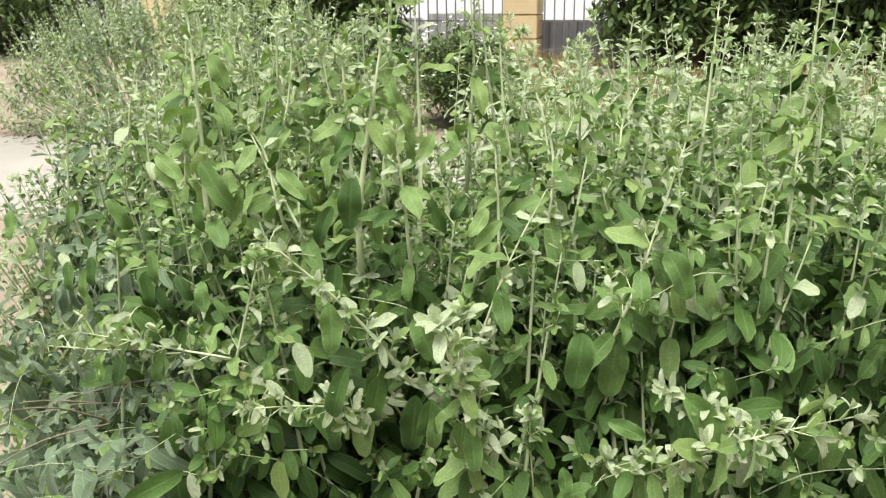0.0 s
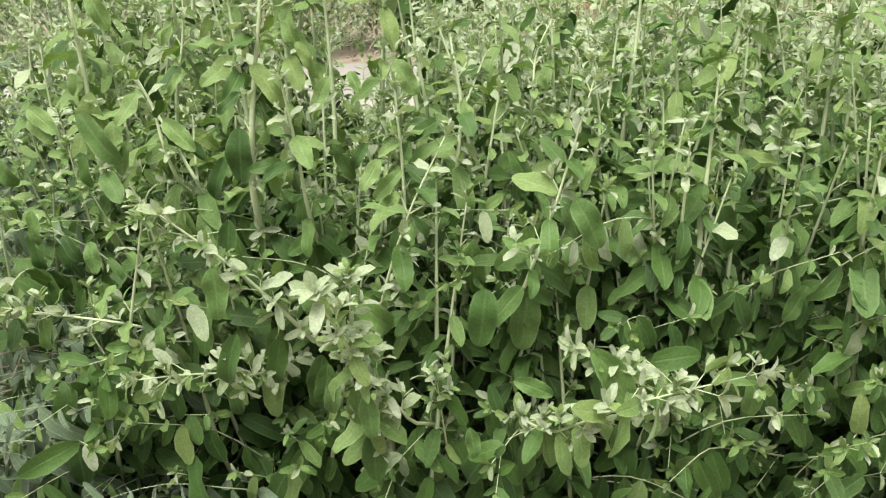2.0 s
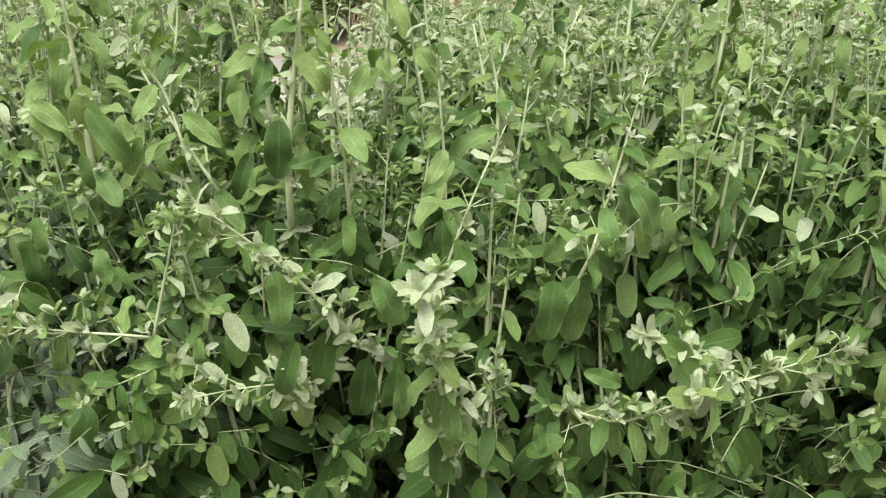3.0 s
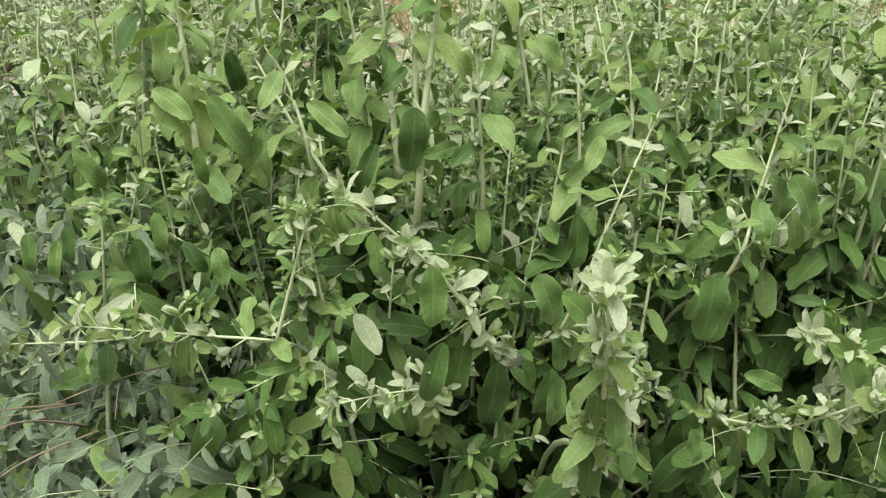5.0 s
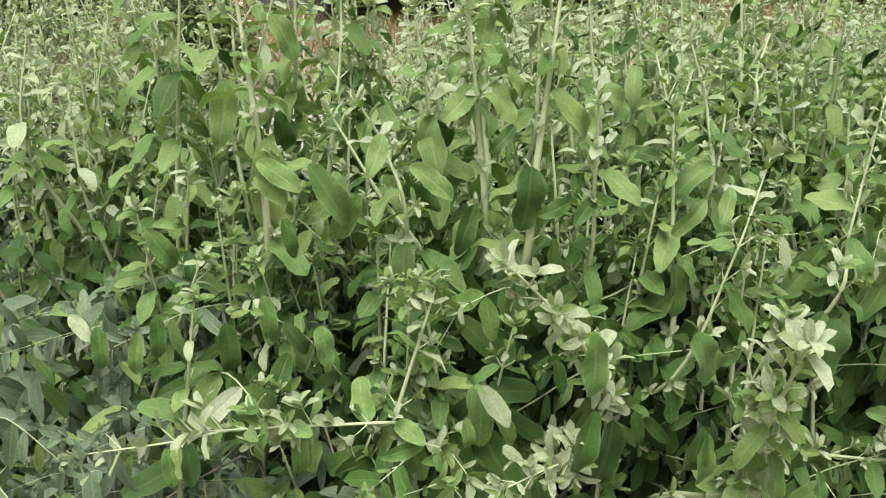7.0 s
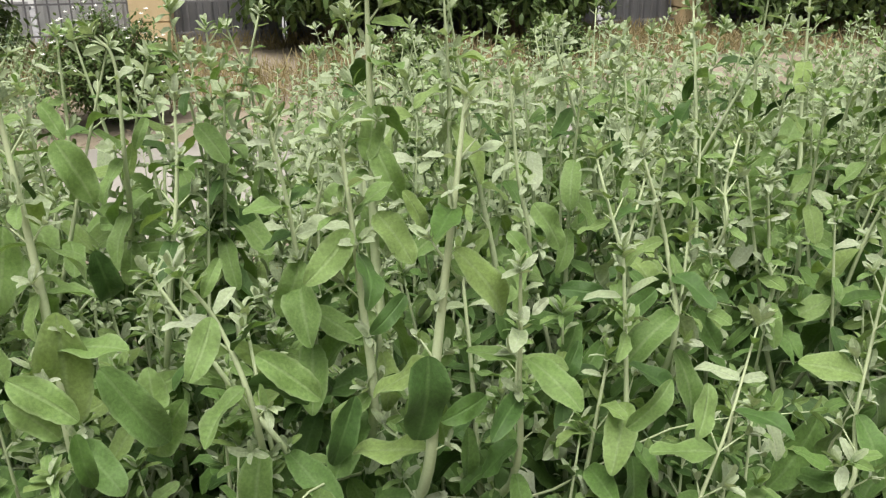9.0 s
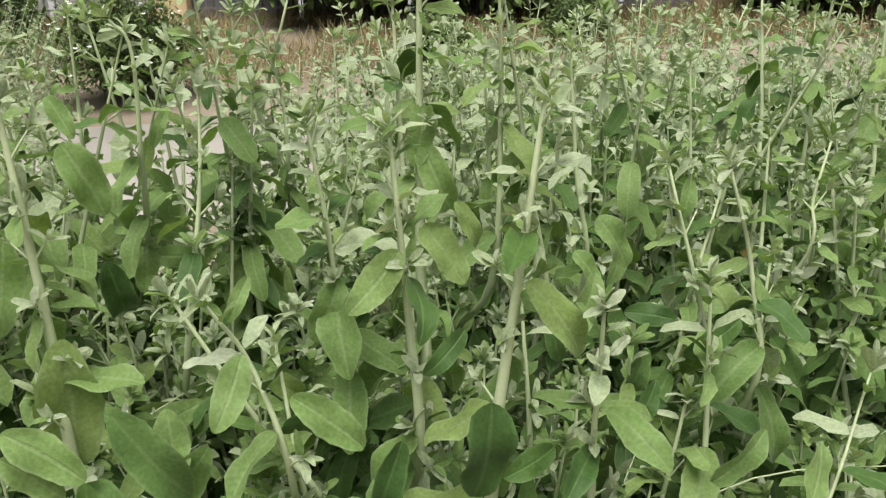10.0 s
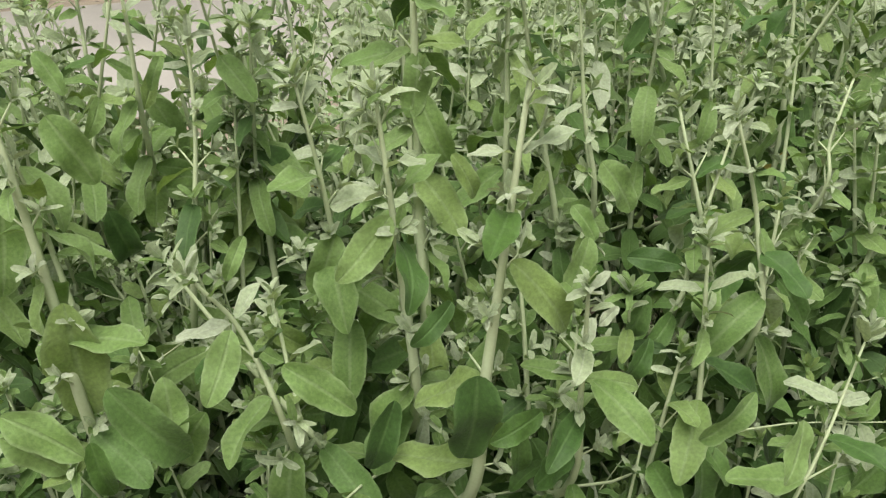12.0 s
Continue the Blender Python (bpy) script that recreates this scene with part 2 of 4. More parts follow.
NARROW = [leaf_shape(6, 2, w, d, f, 0.08, 0.95, 40 + i) for i, (w, d, f) in enumerate([(0.27, 0.5, 0.3), (0.23, 0.9, 0.2), (0.30, 0.2, 0.4), (0.26, 1.2, 0.3)])]
FAR = [leaf_shape(3, 2, w, d, f, 0.1, 0.95, 60 + i) for i, (w, d, f) in enumerate([(0.38, 0.6, 0.3), (0.32, 1.0, 0.2), (0.42, 0.2, 0.4)])]

DIST = [leaf_shape(3, 1, w, d, 0.0, 0.0, 0.95, 70 + i) for i, (w, d) in enumerate([(0.40, 0.6), (0.34, 1.0), (0.46, 0.2)])]
BLADE = [leaf_shape(2, 1, 0.022, d, 0.0, 0.0, 0.7, 80 + i) for i, d in enumerate((0.4, 0.9, 1.5))]


def leaf_frame(at, way, up, size, roll=0.0):
    """The pose of a leaf that leaves `at` along `way`, its upper side towards `up`."""
    x = Vector(way).normalized()
    y = Vector(up).cross(x)
    y = y.normalized() if y.length > 1e-4 else Vector((0, 1, 0))
    z = x.cross(y)
    m = Matrix((x, y, z)).transposed()
    m = m @ Matrix.Rotation(roll, 3, "X")
    return Matrix.Translation(at) @ (m * size).to_4x4()


def tube(points, radii, sides):
    """A tapered round tube along points: verts, faces, corner uvs."""
    verts, faces = [], []
    n = len(points)
    for i, p in enumerate(points):
        d = (points[min(i + 1, n - 1)] - points[max(i - 1, 0)]).normalized()
        a = d.cross(Vector((0.31, 0.95, 0.05))).normalized()
        b = d.cross(a)
        for k in range(sides):
            t = 2 * math.pi * k / sides
            verts.append(tuple(p + (a * math.cos(t) + b * math.sin(t)) * radii[i]))
    for i in range(n - 1):
        for k in range(sides):
            q = (k + 1) % sides
            faces.append((i * sides + k, i * sides + q, (i + 1) * sides + q, (i + 1) * sides + k))
    faces.append(tuple(range((n - 1) * sides, n * sides)))
    return np.array(verts), faces, np.full((sum(len(f) for f in faces), 2), 0.3)


def spline(points, steps):
    """A smooth curve through points."""
    p = [points[0] * 2 - points[1], *points, points[-1] * 2 - points[-2]]
    out = []
    for i in range(1, len(p) - 2):
        for s in range(steps):
            t = s / steps
            out.append(0.5 * (2 * p[i] + (p[i + 1] - p[i - 1]) * t + (2 * p[i - 1] - 5 * p[i] + 4 * p[i + 1] - p[i + 2]) * t * t + (3 * p[i] - p[i - 1] - 3 * p[i + 1] + p[i + 2]) * t ** 3))
    out.append(points[-1].copy())
    return out


LEAF_MESHES = {}


def leaf_mesh(kind, i, slot):
    """The mesh that alike single leaves share."""
    key = (kind, i, slot)
    if key not in LEAF_MESHES:
        v, f, u = {"broad": FINE, "small": SMALL, "narrow": NARROW}[kind][i]
        me = bpy.data.meshes.new("leaf")
        me.from_pydata(v.tolist(), [], f)
        me.materials.append(LEAVES[slot])
        me.uv_layers.new(name="UVMap").data.foreach_set("uv", u.astype(np.float32).ravel())
        me.polygons.foreach_set("use_smooth", np.ones(len(f), dtype=bool))
        LEAF_MESHES[key] = me
    return LEAF_MESHES[key]


class Shrub:
    """One shrub: an Empty at its base, stems, single leaves, and the uncounted rest of its foliage."""

    def __init__(self, at, label, seed, single=0, distant=False):
        self.root = tagged(new("shrub"), label, "shrub")
        self.root.location = at
        self.at = Vector(at)
        self.leaves, self.twigs = Shell(), Shell()
        self.rng = random.Random(seed)
        self.single = single
        self.distant = distant

    def leaf(self, m, kind, slot, stem=None):
        shapes = {"broad": BROAD, "small": SMALL, "narrow": NARROW, "far": DIST if self.distant or m.translation.y > 2.1 else FAR}[kind]
        i = self.rng.randrange(len(shapes))
        if stem is not None and self.single > 0 and kind != "far":
            self.single -= 1
            ob = new("leaf", leaf_mesh(kind, i, slot))
            ob.parent = stem
            ob.matrix_parent_inverse = Matrix.Translation(-self.at)
            ob.matrix_basis = m
            return
        v, f, u = shapes[i]
        r = np.array(m.to_3x3())
        self.leaves.add(v @ r.T + np.array(m.translation - self.at), f, slot, u)

    def stem(self, line, radii, sides=7, own=False):
        v, f, u = tube([p - self.at for p in line], radii, sides)
        if own:
            return mesh_object("stem", v.tolist(), f, [STEM], self.root)
        self.twigs.add(v, f, 0, u)

    def rosette(self, at, axis, size, count, far=False, pale=0.75, other=MID):
        """The tuft of small felted leaves at a tip or in a leaf's axil."""
        rng = self.rng
        axis = Vector(axis).normalized()
        side = axis.orthogonal().normalized()
        turn = rng.uniform(0, 6.28)
        for k in range(count):
            ring = k // 2
            t = turn + (k % 2) * math.pi + ring * math.pi / 2 + rng.uniform(-0.5, 0.5)
            open_ = radians(min(58, 6 + 11 * (count // 2 - ring) + rng.uniform(-8, 14)))
            out = (Matrix.Rotation(t, 3, axis) @ side)
            way = axis * math.cos(open_) + out * math.sin(open_)
            s = size * (0.55 + 0.5 * (count // 2 - ring) / max(1, count // 2)) * rng.uniform(0.8, 1.15)
            self.leaf(leaf_frame(at + axis * ring * size * 0.12, way, axis, s, rng.uniform(-0.3, 0.3)), "far" if far else ("small" if rng.random() < 0.85 else "narrow"), YOUNG if rng.random() < pale else other)

    def shoot(self, line_points, size=0.058, gap=0.032, bare=0.5, radius=0.0034, own=False, kind="broad", far=False, tint=None, side_shoots=0.5, sag=0.0, shade=0.8, single=True, tuft=1.0, young=0.15, bud=10):
        """A stem through line_points (base first) with pairs of leaves, set crosswise, that shrink and pale towards its tip."""
        rng = self.rng
        line = spline([Vector(p) for p in line_points], 3 if far else (6 if own else 4))
        length = [0.0]
        for a_, b_ in zip(line, line[1:]):
            length.append(length[-1] + (b_ - a_).length)
        total = length[-1]
        radii = [radius * min(1.15, 0.42 + 3.4 * (total - s)) * (0.75 + 0.4 * (total - s) / total) for s in length]
        stem = self.stem(line, radii, 3 if far else (7 if own else 4), own)
        turn = rng.uniform(0, 3.14)
        s = total - 0.012
        while s > max(0.05, total - bare):
            i = max(k for k in range(len(length)) if length[k] <= s)
            i = min(i, len(line) - 2)
            d = (line[i + 1] - line[i]).normalized()
            at = line[i] + d * (s - length[i])
            from_tip = total - s
            grown = min(1.0, 0.28 + from_tip / (0.2 if far else young))
            side = d.orthogonal().normalized()
            for k in (0, 1):
                if rng.random() < 0.06 + (0.25 if from_tip > 0.3 else 0):
                    continue
                bald = own and single and from_tip > 0.1 and rng.random() < 0.35
                t = turn + k * math.pi + rng.uniform(-0.35, 0.35)
                out = Matrix.Rotation(t, 3, d) @ side
                open_ = radians(28 + 52 * grown + rng.uniform(-14, 14))
                way = d * math.cos(open_) + out * math.sin(open_)
                way.z -= (0.15 + 0.95 * rng.random()) * grown ** 2 * (1 + sag)
                leaf_size = size * grown * rng.uniform(0.62, 1.14)
                if tint is not None:
                    slot = tint if rng.random() < 0.85 else MID
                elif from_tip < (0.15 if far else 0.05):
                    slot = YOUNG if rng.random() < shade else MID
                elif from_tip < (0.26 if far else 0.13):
                    slot = MID if rng.random() < 0.62 else (YOUNG if rng.random() < 0.35 * shade + (0.3 if far else 0) else OLD_SHADED)
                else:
                    # Darker leaf colours, chosen by height, stand in for the shade lower down.
                    slot = OLD_SHADED if rng.random() < ((0.45 if at.z < 0.78 else 0.02) if far else (0.86 if at.z < 0.86 else (0.62 if at.z < 0.94 else (0.3 if at.z < 0.98 else 0.0)))) else ((MID if far or at.z > 0.98 else FULL_SHADED) if rng.random() < 0.985 or from_tip < 0.25 else YELLOW)
                # Low half-grown leaves swap to a darker green, shade put into the colour.
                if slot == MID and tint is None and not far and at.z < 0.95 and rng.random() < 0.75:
                    slot = FULL_SHADED
                shape = "far" if far else ("small" if grown < 0.5 else kind)
                up = d * 0.8 + Vector((0, -0.25, 0.55))
                own_leaf = stem if (own and single and leaf_size > 0.034) else None
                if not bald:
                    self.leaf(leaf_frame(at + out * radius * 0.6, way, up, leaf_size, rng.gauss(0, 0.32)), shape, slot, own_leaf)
                if rng.random() < side_shoots * (0.5 if from_tip < 0.04 else (1.0 if from_tip < 0.22 else (0.7 if own and single else 0.25))) and from_tip < 0.34:
                    reach = rng.uniform(0.004, 0.022)
                    tw = (d * 0.75 + out * 0.8 + Vector((0, 0, 0.25))).normalized()
                    tip = at + tw * reach
                    if not far:
                        self.stem([at, at + tw * reach * 0.5, tip], [min(0.0010, radius * 0.4), min(0.0008, radius * 0.33), min(0.0005, radius * 0.22)], 4)
                    self.rosette(tip, tw, tuft * rng.uniform(0.009, 0.019), 4 if far else rng.choice((4, 4, 6, 6)), far, shade, GREY if tint == GREY else MID)
            turn += math.pi / 2 + rng.uniform(-0.2, 0.2)
            s -= gap * rng.uniform(0.8, 1.25) * (0.55 + 0.45 * grown)
        self.rosette(line[-1], (line[-1] - line[-2]), 0.020 if far else tuft * rng.uniform(0.015, 0.022), 4 if far else bud, far, shade, GREY if tint == GREY else MID)

    def finish(self):
        self.twigs.build("twig_mass", [STEM], self.root, "pale felted stems behind the front ones")
        self.leaves.build("foliage", LEAVES, self.root, "dense grey-green felted foliage")


# ---- ground ----
def ground():
    xs = [-900, -300, -100, -40, -20, -12, -8] + [x * 0.4 for x in range(-16, 31)] + [14, 18, 24, 40, 100, 300, 900]
    ys = [-900, -300, -100, -30, -10, -4] + [y * 0.4 for y in range(-5, 31)] + [13, 14, 16, 20, 26, 40, 100, 300, 900]
    verts = [(x, y, 0.02 * noise.noise(Vector((x * 0.7, y * 0.7, 0))) if -6 < x < 12 and -2 < y < 12 else 0.0) for y in ys for x in xs]
    w = len(xs)
    faces = [(j * w + i, j * w + i + 1, (j + 1) * w + i + 1, (j + 1) * w + i) for j in range(len(ys) - 1) for i in range(w - 1)]
    ob = mesh_object("ground", verts, faces, [SAND])
    return tagged(ob, "pale trampled sandy ground round the shrubs", "ground", kind="structure")


ground()


def fence_line(x):
    return 12.2 - 0.27 * (x - 0.74)


def strip(name, near, far_, x0, x1, z, mat, label, kind="structure"):
    n = 40
    verts = []
    for i in range(n + 1):
        x = x0 + (x1 - x0) * i / n
        verts += [(x, near(x) - 0.05, -0.04), (x, near(x), z), (x, far_(x), z), (x, far_(x) + 0.05, -0.04)]
    faces = [(4 * i + k, 4 * i + 4 + k, 4 * i + 5 + k, 4 * i + 1 + k) for i in range(n) for k in range(3)]
    return tagged(mesh_object(name, verts, faces, [mat]), label, name, kind=kind)


def litter():
    """Fallen leaves scattered on the ground under the shrubs."""
    rng = random.Random(3)
    shell = Shell()
    for cx, cy, rx, ry, count in ((0.6, 1.75, 1.5, 1.1, 5200), (-2.25, 7.15, 1.9, 0.8, 2600)):
        for _ in range(count):
            a_, r = rng.uniform(0, 6.28), abs(rng.gauss(0, 0.55))
            p = Vector((cx + rx * r * math.cos(a_), cy + ry * r * math.sin(a_), 0.03 + rng.uniform(0, 0.015)))
            way = (math.cos(a_ * 7.3), math.sin(a_ * 7.3), rng.uniform(-0.1, 0.25))
            v, f, u = DIST[rng.randrange(3)]
            m = leaf_frame(p, way, (rng.gauss(0, 0.3), rng.gauss(0, 0.3), 1), rng.uniform(0.035, 0.065))
            shell.add(v @ np.array(m.to_3x3()).T + np.array(p), f, 0, u)
    ob = shell.build("leaf_litter", [SOIL], None, "dry brown fallen leaves under the shrubs")
    tagged(ob, category="leaf litter")


litter()
strip("path", lambda x: 4.35 - 0.06 * x, lambda x: 6.35 - 0.12 * x, -40, 40, 0.022, PAVING, "pale dusty grey paved path past the shrubs")
strip("road", lambda x: fence_line(x) + 0.5, lambda x: fence_line(x) + 7.2, -60, 60, 0.035, CONCRETE, "pale grey concrete road behind the fence")


# ---- the shrubs ----
front = Shrub((0.0, 1.3, 0.0), "large grey-green felted shrub with upright pale stems", 5, single=290)
side = Shrub((1.3, 1.6, 0.0), "broad grey-green shrub merging with its neighbour", 9, single=120)
rear = Shrub((-2.2, 7.2, 0.0), "broad fine-leaved silvery shrub beyond the pale path", 13, distant=True)


def rise(shrub, tip, mid, low, **kw):
    """A shoot through three points of its upper part, down to the ground inside the shrub."""
    tip, mid, low = Vector(tip), Vector(mid), Vector(low)
    c = shrub.at
    if kw.get("own") and kw.get("single", True) and low.y < 0.97 and "tuft" not in kw:
        kw["bare"] = 0.6
    foot = Vector((low.x * 0.8 + c.x * 0.2, low.y * 0.45 + (c.y + 0.1) * 0.55, 0.02))
    knee = low + (low - mid).normalized() * min(0.10, low.z * 0.2) + Vector((0, 0.15 if kw.get("own") else 0.06, -0.03))
    knee = knee * 0.7 + (low * 0.6 + foot * 0.4) * 0.3
    shrub.shoot([foot, knee, low, mid, tip], **kw)


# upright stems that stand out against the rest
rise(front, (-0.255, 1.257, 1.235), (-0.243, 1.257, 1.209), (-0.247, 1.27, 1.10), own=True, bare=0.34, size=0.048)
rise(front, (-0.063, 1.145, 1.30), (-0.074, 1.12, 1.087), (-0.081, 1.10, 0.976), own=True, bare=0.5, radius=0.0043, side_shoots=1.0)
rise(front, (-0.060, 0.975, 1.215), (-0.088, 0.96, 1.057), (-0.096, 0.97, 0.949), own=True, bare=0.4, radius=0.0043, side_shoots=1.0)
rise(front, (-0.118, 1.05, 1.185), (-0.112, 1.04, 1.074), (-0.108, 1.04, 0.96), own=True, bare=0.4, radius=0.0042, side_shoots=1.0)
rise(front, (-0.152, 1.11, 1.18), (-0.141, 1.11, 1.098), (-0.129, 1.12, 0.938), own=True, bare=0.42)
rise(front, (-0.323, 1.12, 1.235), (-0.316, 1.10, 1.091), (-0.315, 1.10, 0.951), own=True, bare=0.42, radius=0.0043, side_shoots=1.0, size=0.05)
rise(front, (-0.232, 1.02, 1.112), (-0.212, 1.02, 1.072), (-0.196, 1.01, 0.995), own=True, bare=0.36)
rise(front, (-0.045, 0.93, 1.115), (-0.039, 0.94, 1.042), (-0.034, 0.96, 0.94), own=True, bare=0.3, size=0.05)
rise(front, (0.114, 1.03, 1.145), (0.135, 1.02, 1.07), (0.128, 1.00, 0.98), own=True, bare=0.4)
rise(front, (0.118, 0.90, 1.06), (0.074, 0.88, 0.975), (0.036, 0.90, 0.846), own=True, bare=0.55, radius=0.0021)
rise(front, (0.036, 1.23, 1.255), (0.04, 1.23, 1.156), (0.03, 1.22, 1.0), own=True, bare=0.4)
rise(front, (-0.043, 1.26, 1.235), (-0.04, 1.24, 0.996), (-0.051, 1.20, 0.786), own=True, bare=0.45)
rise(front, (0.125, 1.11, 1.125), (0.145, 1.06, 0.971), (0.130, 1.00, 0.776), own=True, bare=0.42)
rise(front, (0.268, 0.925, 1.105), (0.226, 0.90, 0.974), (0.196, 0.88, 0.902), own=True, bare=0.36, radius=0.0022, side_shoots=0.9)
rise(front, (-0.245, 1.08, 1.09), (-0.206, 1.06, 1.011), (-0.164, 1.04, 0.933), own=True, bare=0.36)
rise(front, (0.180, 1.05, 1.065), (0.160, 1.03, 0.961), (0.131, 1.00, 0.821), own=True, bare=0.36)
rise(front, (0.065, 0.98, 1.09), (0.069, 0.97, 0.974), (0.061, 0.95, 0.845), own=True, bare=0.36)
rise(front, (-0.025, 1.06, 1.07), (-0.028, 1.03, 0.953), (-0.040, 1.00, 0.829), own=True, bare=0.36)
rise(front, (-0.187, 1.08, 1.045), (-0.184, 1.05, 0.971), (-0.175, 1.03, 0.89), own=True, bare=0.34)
# arching branches of the near face
rise(front, (-0.165, 0.835, 1.02), (-0.092, 0.86, 0.933), (-0.038, 0.90, 0.834), own=True, bare=0.3, size=0.036, gap=0.024, side_shoots=0.9, tint=YOUNG, radius=0.0028, tuft=1.35)
rise(front, (-0.40, 0.875, 0.905), (-0.308, 0.90, 0.873), (-0.219, 0.92, 0.84), own=True, bare=0.32, size=0.056, sag=0.4, gap=0.024, side_shoots=0.9, tint=MID, radius=0.0019, tuft=1.35)
rise(front, (0.010, 0.715, 0.975), (0.030, 0.76, 0.884), (0.035, 0.80, 0.784), own=True, bare=0.26, size=0.042, gap=0.02, side_shoots=1.0, tint=MID, tuft=1.4)
rise(front, (0.385, 0.715, 0.892), (0.288, 0.72, 0.863), (0.219, 0.78, 0.789), own=True, bare=0.4, size=0.044, gap=0.018, side_shoots=0.9, tint=MID, radius=0.0016, tuft=1.35)
rise(front, (-0.50, 0.975, 0.842), (-0.43, 0.98, 0.834), (-0.365, 1.00, 0.819), own=True, bare=0.3, size=0.05, gap=0.024, radius=0.0018)
rise(front, (-0.287, 1.500, 1.212), (-0.290, 1.500, 1.134), (-0.292, 1.500, 1.076), own=True, bare=0.36, size=0.044, side_shoots=0.9)
rise(front, (-0.143, 1.440, 1.214), (-0.142, 1.440, 1.152), (-0.138, 1.440, 1.083), own=True, bare=0.36, size=0.042, side_shoots=0.9, radius=0.0032)
rise(front, (-0.116, 1.470, 1.213), (-0.096, 1.470, 1.138), (-0.094, 1.470, 1.046), own=True, bare=0.36, size=0.042, side_shoots=0.9, radius=0.0032)
rise(front, (0.221, 1.360, 1.207), (0.263, 1.360, 1.091), (0.303, 1.370, 0.962), own=True, bare=0.36, size=0.044, side_shoots=0.8)
rise(front, (0.075, 1.180, 1.203), (0.080, 1.170, 1.109), (0.093, 1.170, 1.004), own=True, bare=0.36, size=0.044, side_shoots=0.8, radius=0.003)
rise(front, (0.290, 1.080, 1.090), (0.302, 1.080, 1.019), (0.293, 1.070, 0.959), own=True, bare=0.3, size=0.046, side_shoots=0.9)
rise(front, (0.242, 1.070, 1.143), (0.223, 1.060, 1.102), (0.218, 1.060, 1.041), own=True, bare=0.3, size=0.042, side_shoots=0.9, radius=0.0028)
rise(front, (0.169, 1.100, 1.105), (0.132, 1.080, 1.022), (0.108, 1.070, 0.963), own=True, bare=0.34, size=0.044, side_shoots=0.9, radius=0.0032)
rise(front, (-0.206, 1.190, 1.202), (-0.214, 1.180, 1.126), (-0.238, 1.170, 0.995), own=True, bare=0.34, size=0.040, side_shoots=0.9, radius=0.003)
rise(front, (0.433, 1.020, 0.985), (0.422, 1.010, 0.910), (0.408, 1.000, 0.808), own=True, bare=0.3, size=0.044, side_shoots=0.9, radius=0.0024)
rise(front, (-0.188, 0.787, 0.859), (-0.142, 0.810, 0.849), (-0.101, 0.850, 0.820), own=True, bare=0.24, size=0.034, gap=0.022, side_shoots=0.9, tint=YOUNG, radius=0.0018, tuft=1.25)
rise(front, (0.030, 0.760, 0.974), (0.027, 0.790, 0.877), (0.071, 0.800, 0.796), own=True, bare=0.2, size=0.034, gap=0.022, side_shoots=0.9, tint=YOUNG, radius=0.002, tuft=1.3)
rise(front, (0.100, 0.840, 0.816), (0.103, 0.860, 0.763), (0.108, 0.880, 0.686), own=True, bare=0.2, size=0.036, gap=0.022, side_shoots=0.8, tint=MID, radius=0.0018, tuft=1.2)
rise(front, (0.243, 0.800, 0.870), (0.290, 0.820, 0.828), (0.349, 0.860, 0.762), own=True, bare=0.24, size=0.040, gap=0.022, side_shoots=0.9, tint=YOUNG, radius=0.002, tuft=1.3)
rise(side, (0.537, 1.30, 1.25), (0.526, 1.28, 1.116), (0.498, 1.25, 0.98), own=True, bare=0.4)
rise(side, (0.408, 1.35, 1.23), (0.388, 1.30, 1.073), (0.37, 1.28, 0.9), own=True, bare=0.4)
rise(side, (0.352, 1.25, 1.105), (0.335, 1.22, 0.97), (0.319, 1.20, 0.872), own=True, bare=0.36)


def single_leaf(at, tip, kind, shape, slot, roll=0.0):
    """A leaf that stands out, from its stalk to its tip."""
    a_, b_ = Vector(at), Vector(tip)
    ob = new("leaf", leaf_mesh(kind, shape, slot))
    ob.parent = front.root
    ob.matrix_parent_inverse = Matrix.Translation(-front.at)
    way = b_ - a_
    ob.matrix_basis = leaf_frame(a_, way, Vector((0.0, -0.85, 0.5)), way.length * 1.08, roll)


single_leaf((-0.098, 0.950, 1.062), (-0.107, 0.938, 1.006), "broad", 5, OLD_SHADED)
single_leaf((-0.067, 1.13, 1.185), (-0.079, 1.11, 1.152), "broad", 5, MID)
single_leaf((-0.309, 1.09, 1.074), (-0.317, 1.075, 0.990), "broad", 0, MID)
single_leaf((-0.106, 0.81, 0.966), (-0.109, 0.80, 0.916), "broad", 2, FULL_SHADED)
single_leaf((-0.077, 0.955, 1.127), (-0.050, 0.925, 1.095), "broad", 1, MID)
single_leaf((-0.038, 0.93, 1.056), (-0.022, 0.895, 1.038), "broad", 2, MID)
single_leaf((-0.195, 1.00, 1.060), (-0.163, 0.975, 1.036), "broad", 0, MID)
single_leaf((-0.292, 1.10, 1.187), (-0.275, 1.085, 1.150), "broad", 5, MID)
single_leaf((-0.117, 1.04, 1.119), (-0.153, 1.02, 1.098), "broad", 2, MID)
single_leaf((-0.139, 1.10, 1.080), (-0.160, 1.09, 1.042), "broad", 5, MID)
single_leaf((-0.219, 1.00, 1.091), (-0.238, 0.975, 1.068), "broad", 2, MID)
single_leaf((-0.101, 0.98, 1.092), (-0.126, 0.965, 1.079), "broad", 1, OLD_SHADED)
single_leaf((-0.048, 1.0, 0.968), (-0.05, 0.982, 0.934), "broad", 4, FULL_SHADED)
single_leaf((0.062, 0.95, 0.944), (0.059, 0.932, 0.895), "broad", 0, FULL_SHADED)
single_leaf((0.161, 0.98, 0.902), (0.161, 0.962, 0.843), "broad", 3, FULL_SHADED)
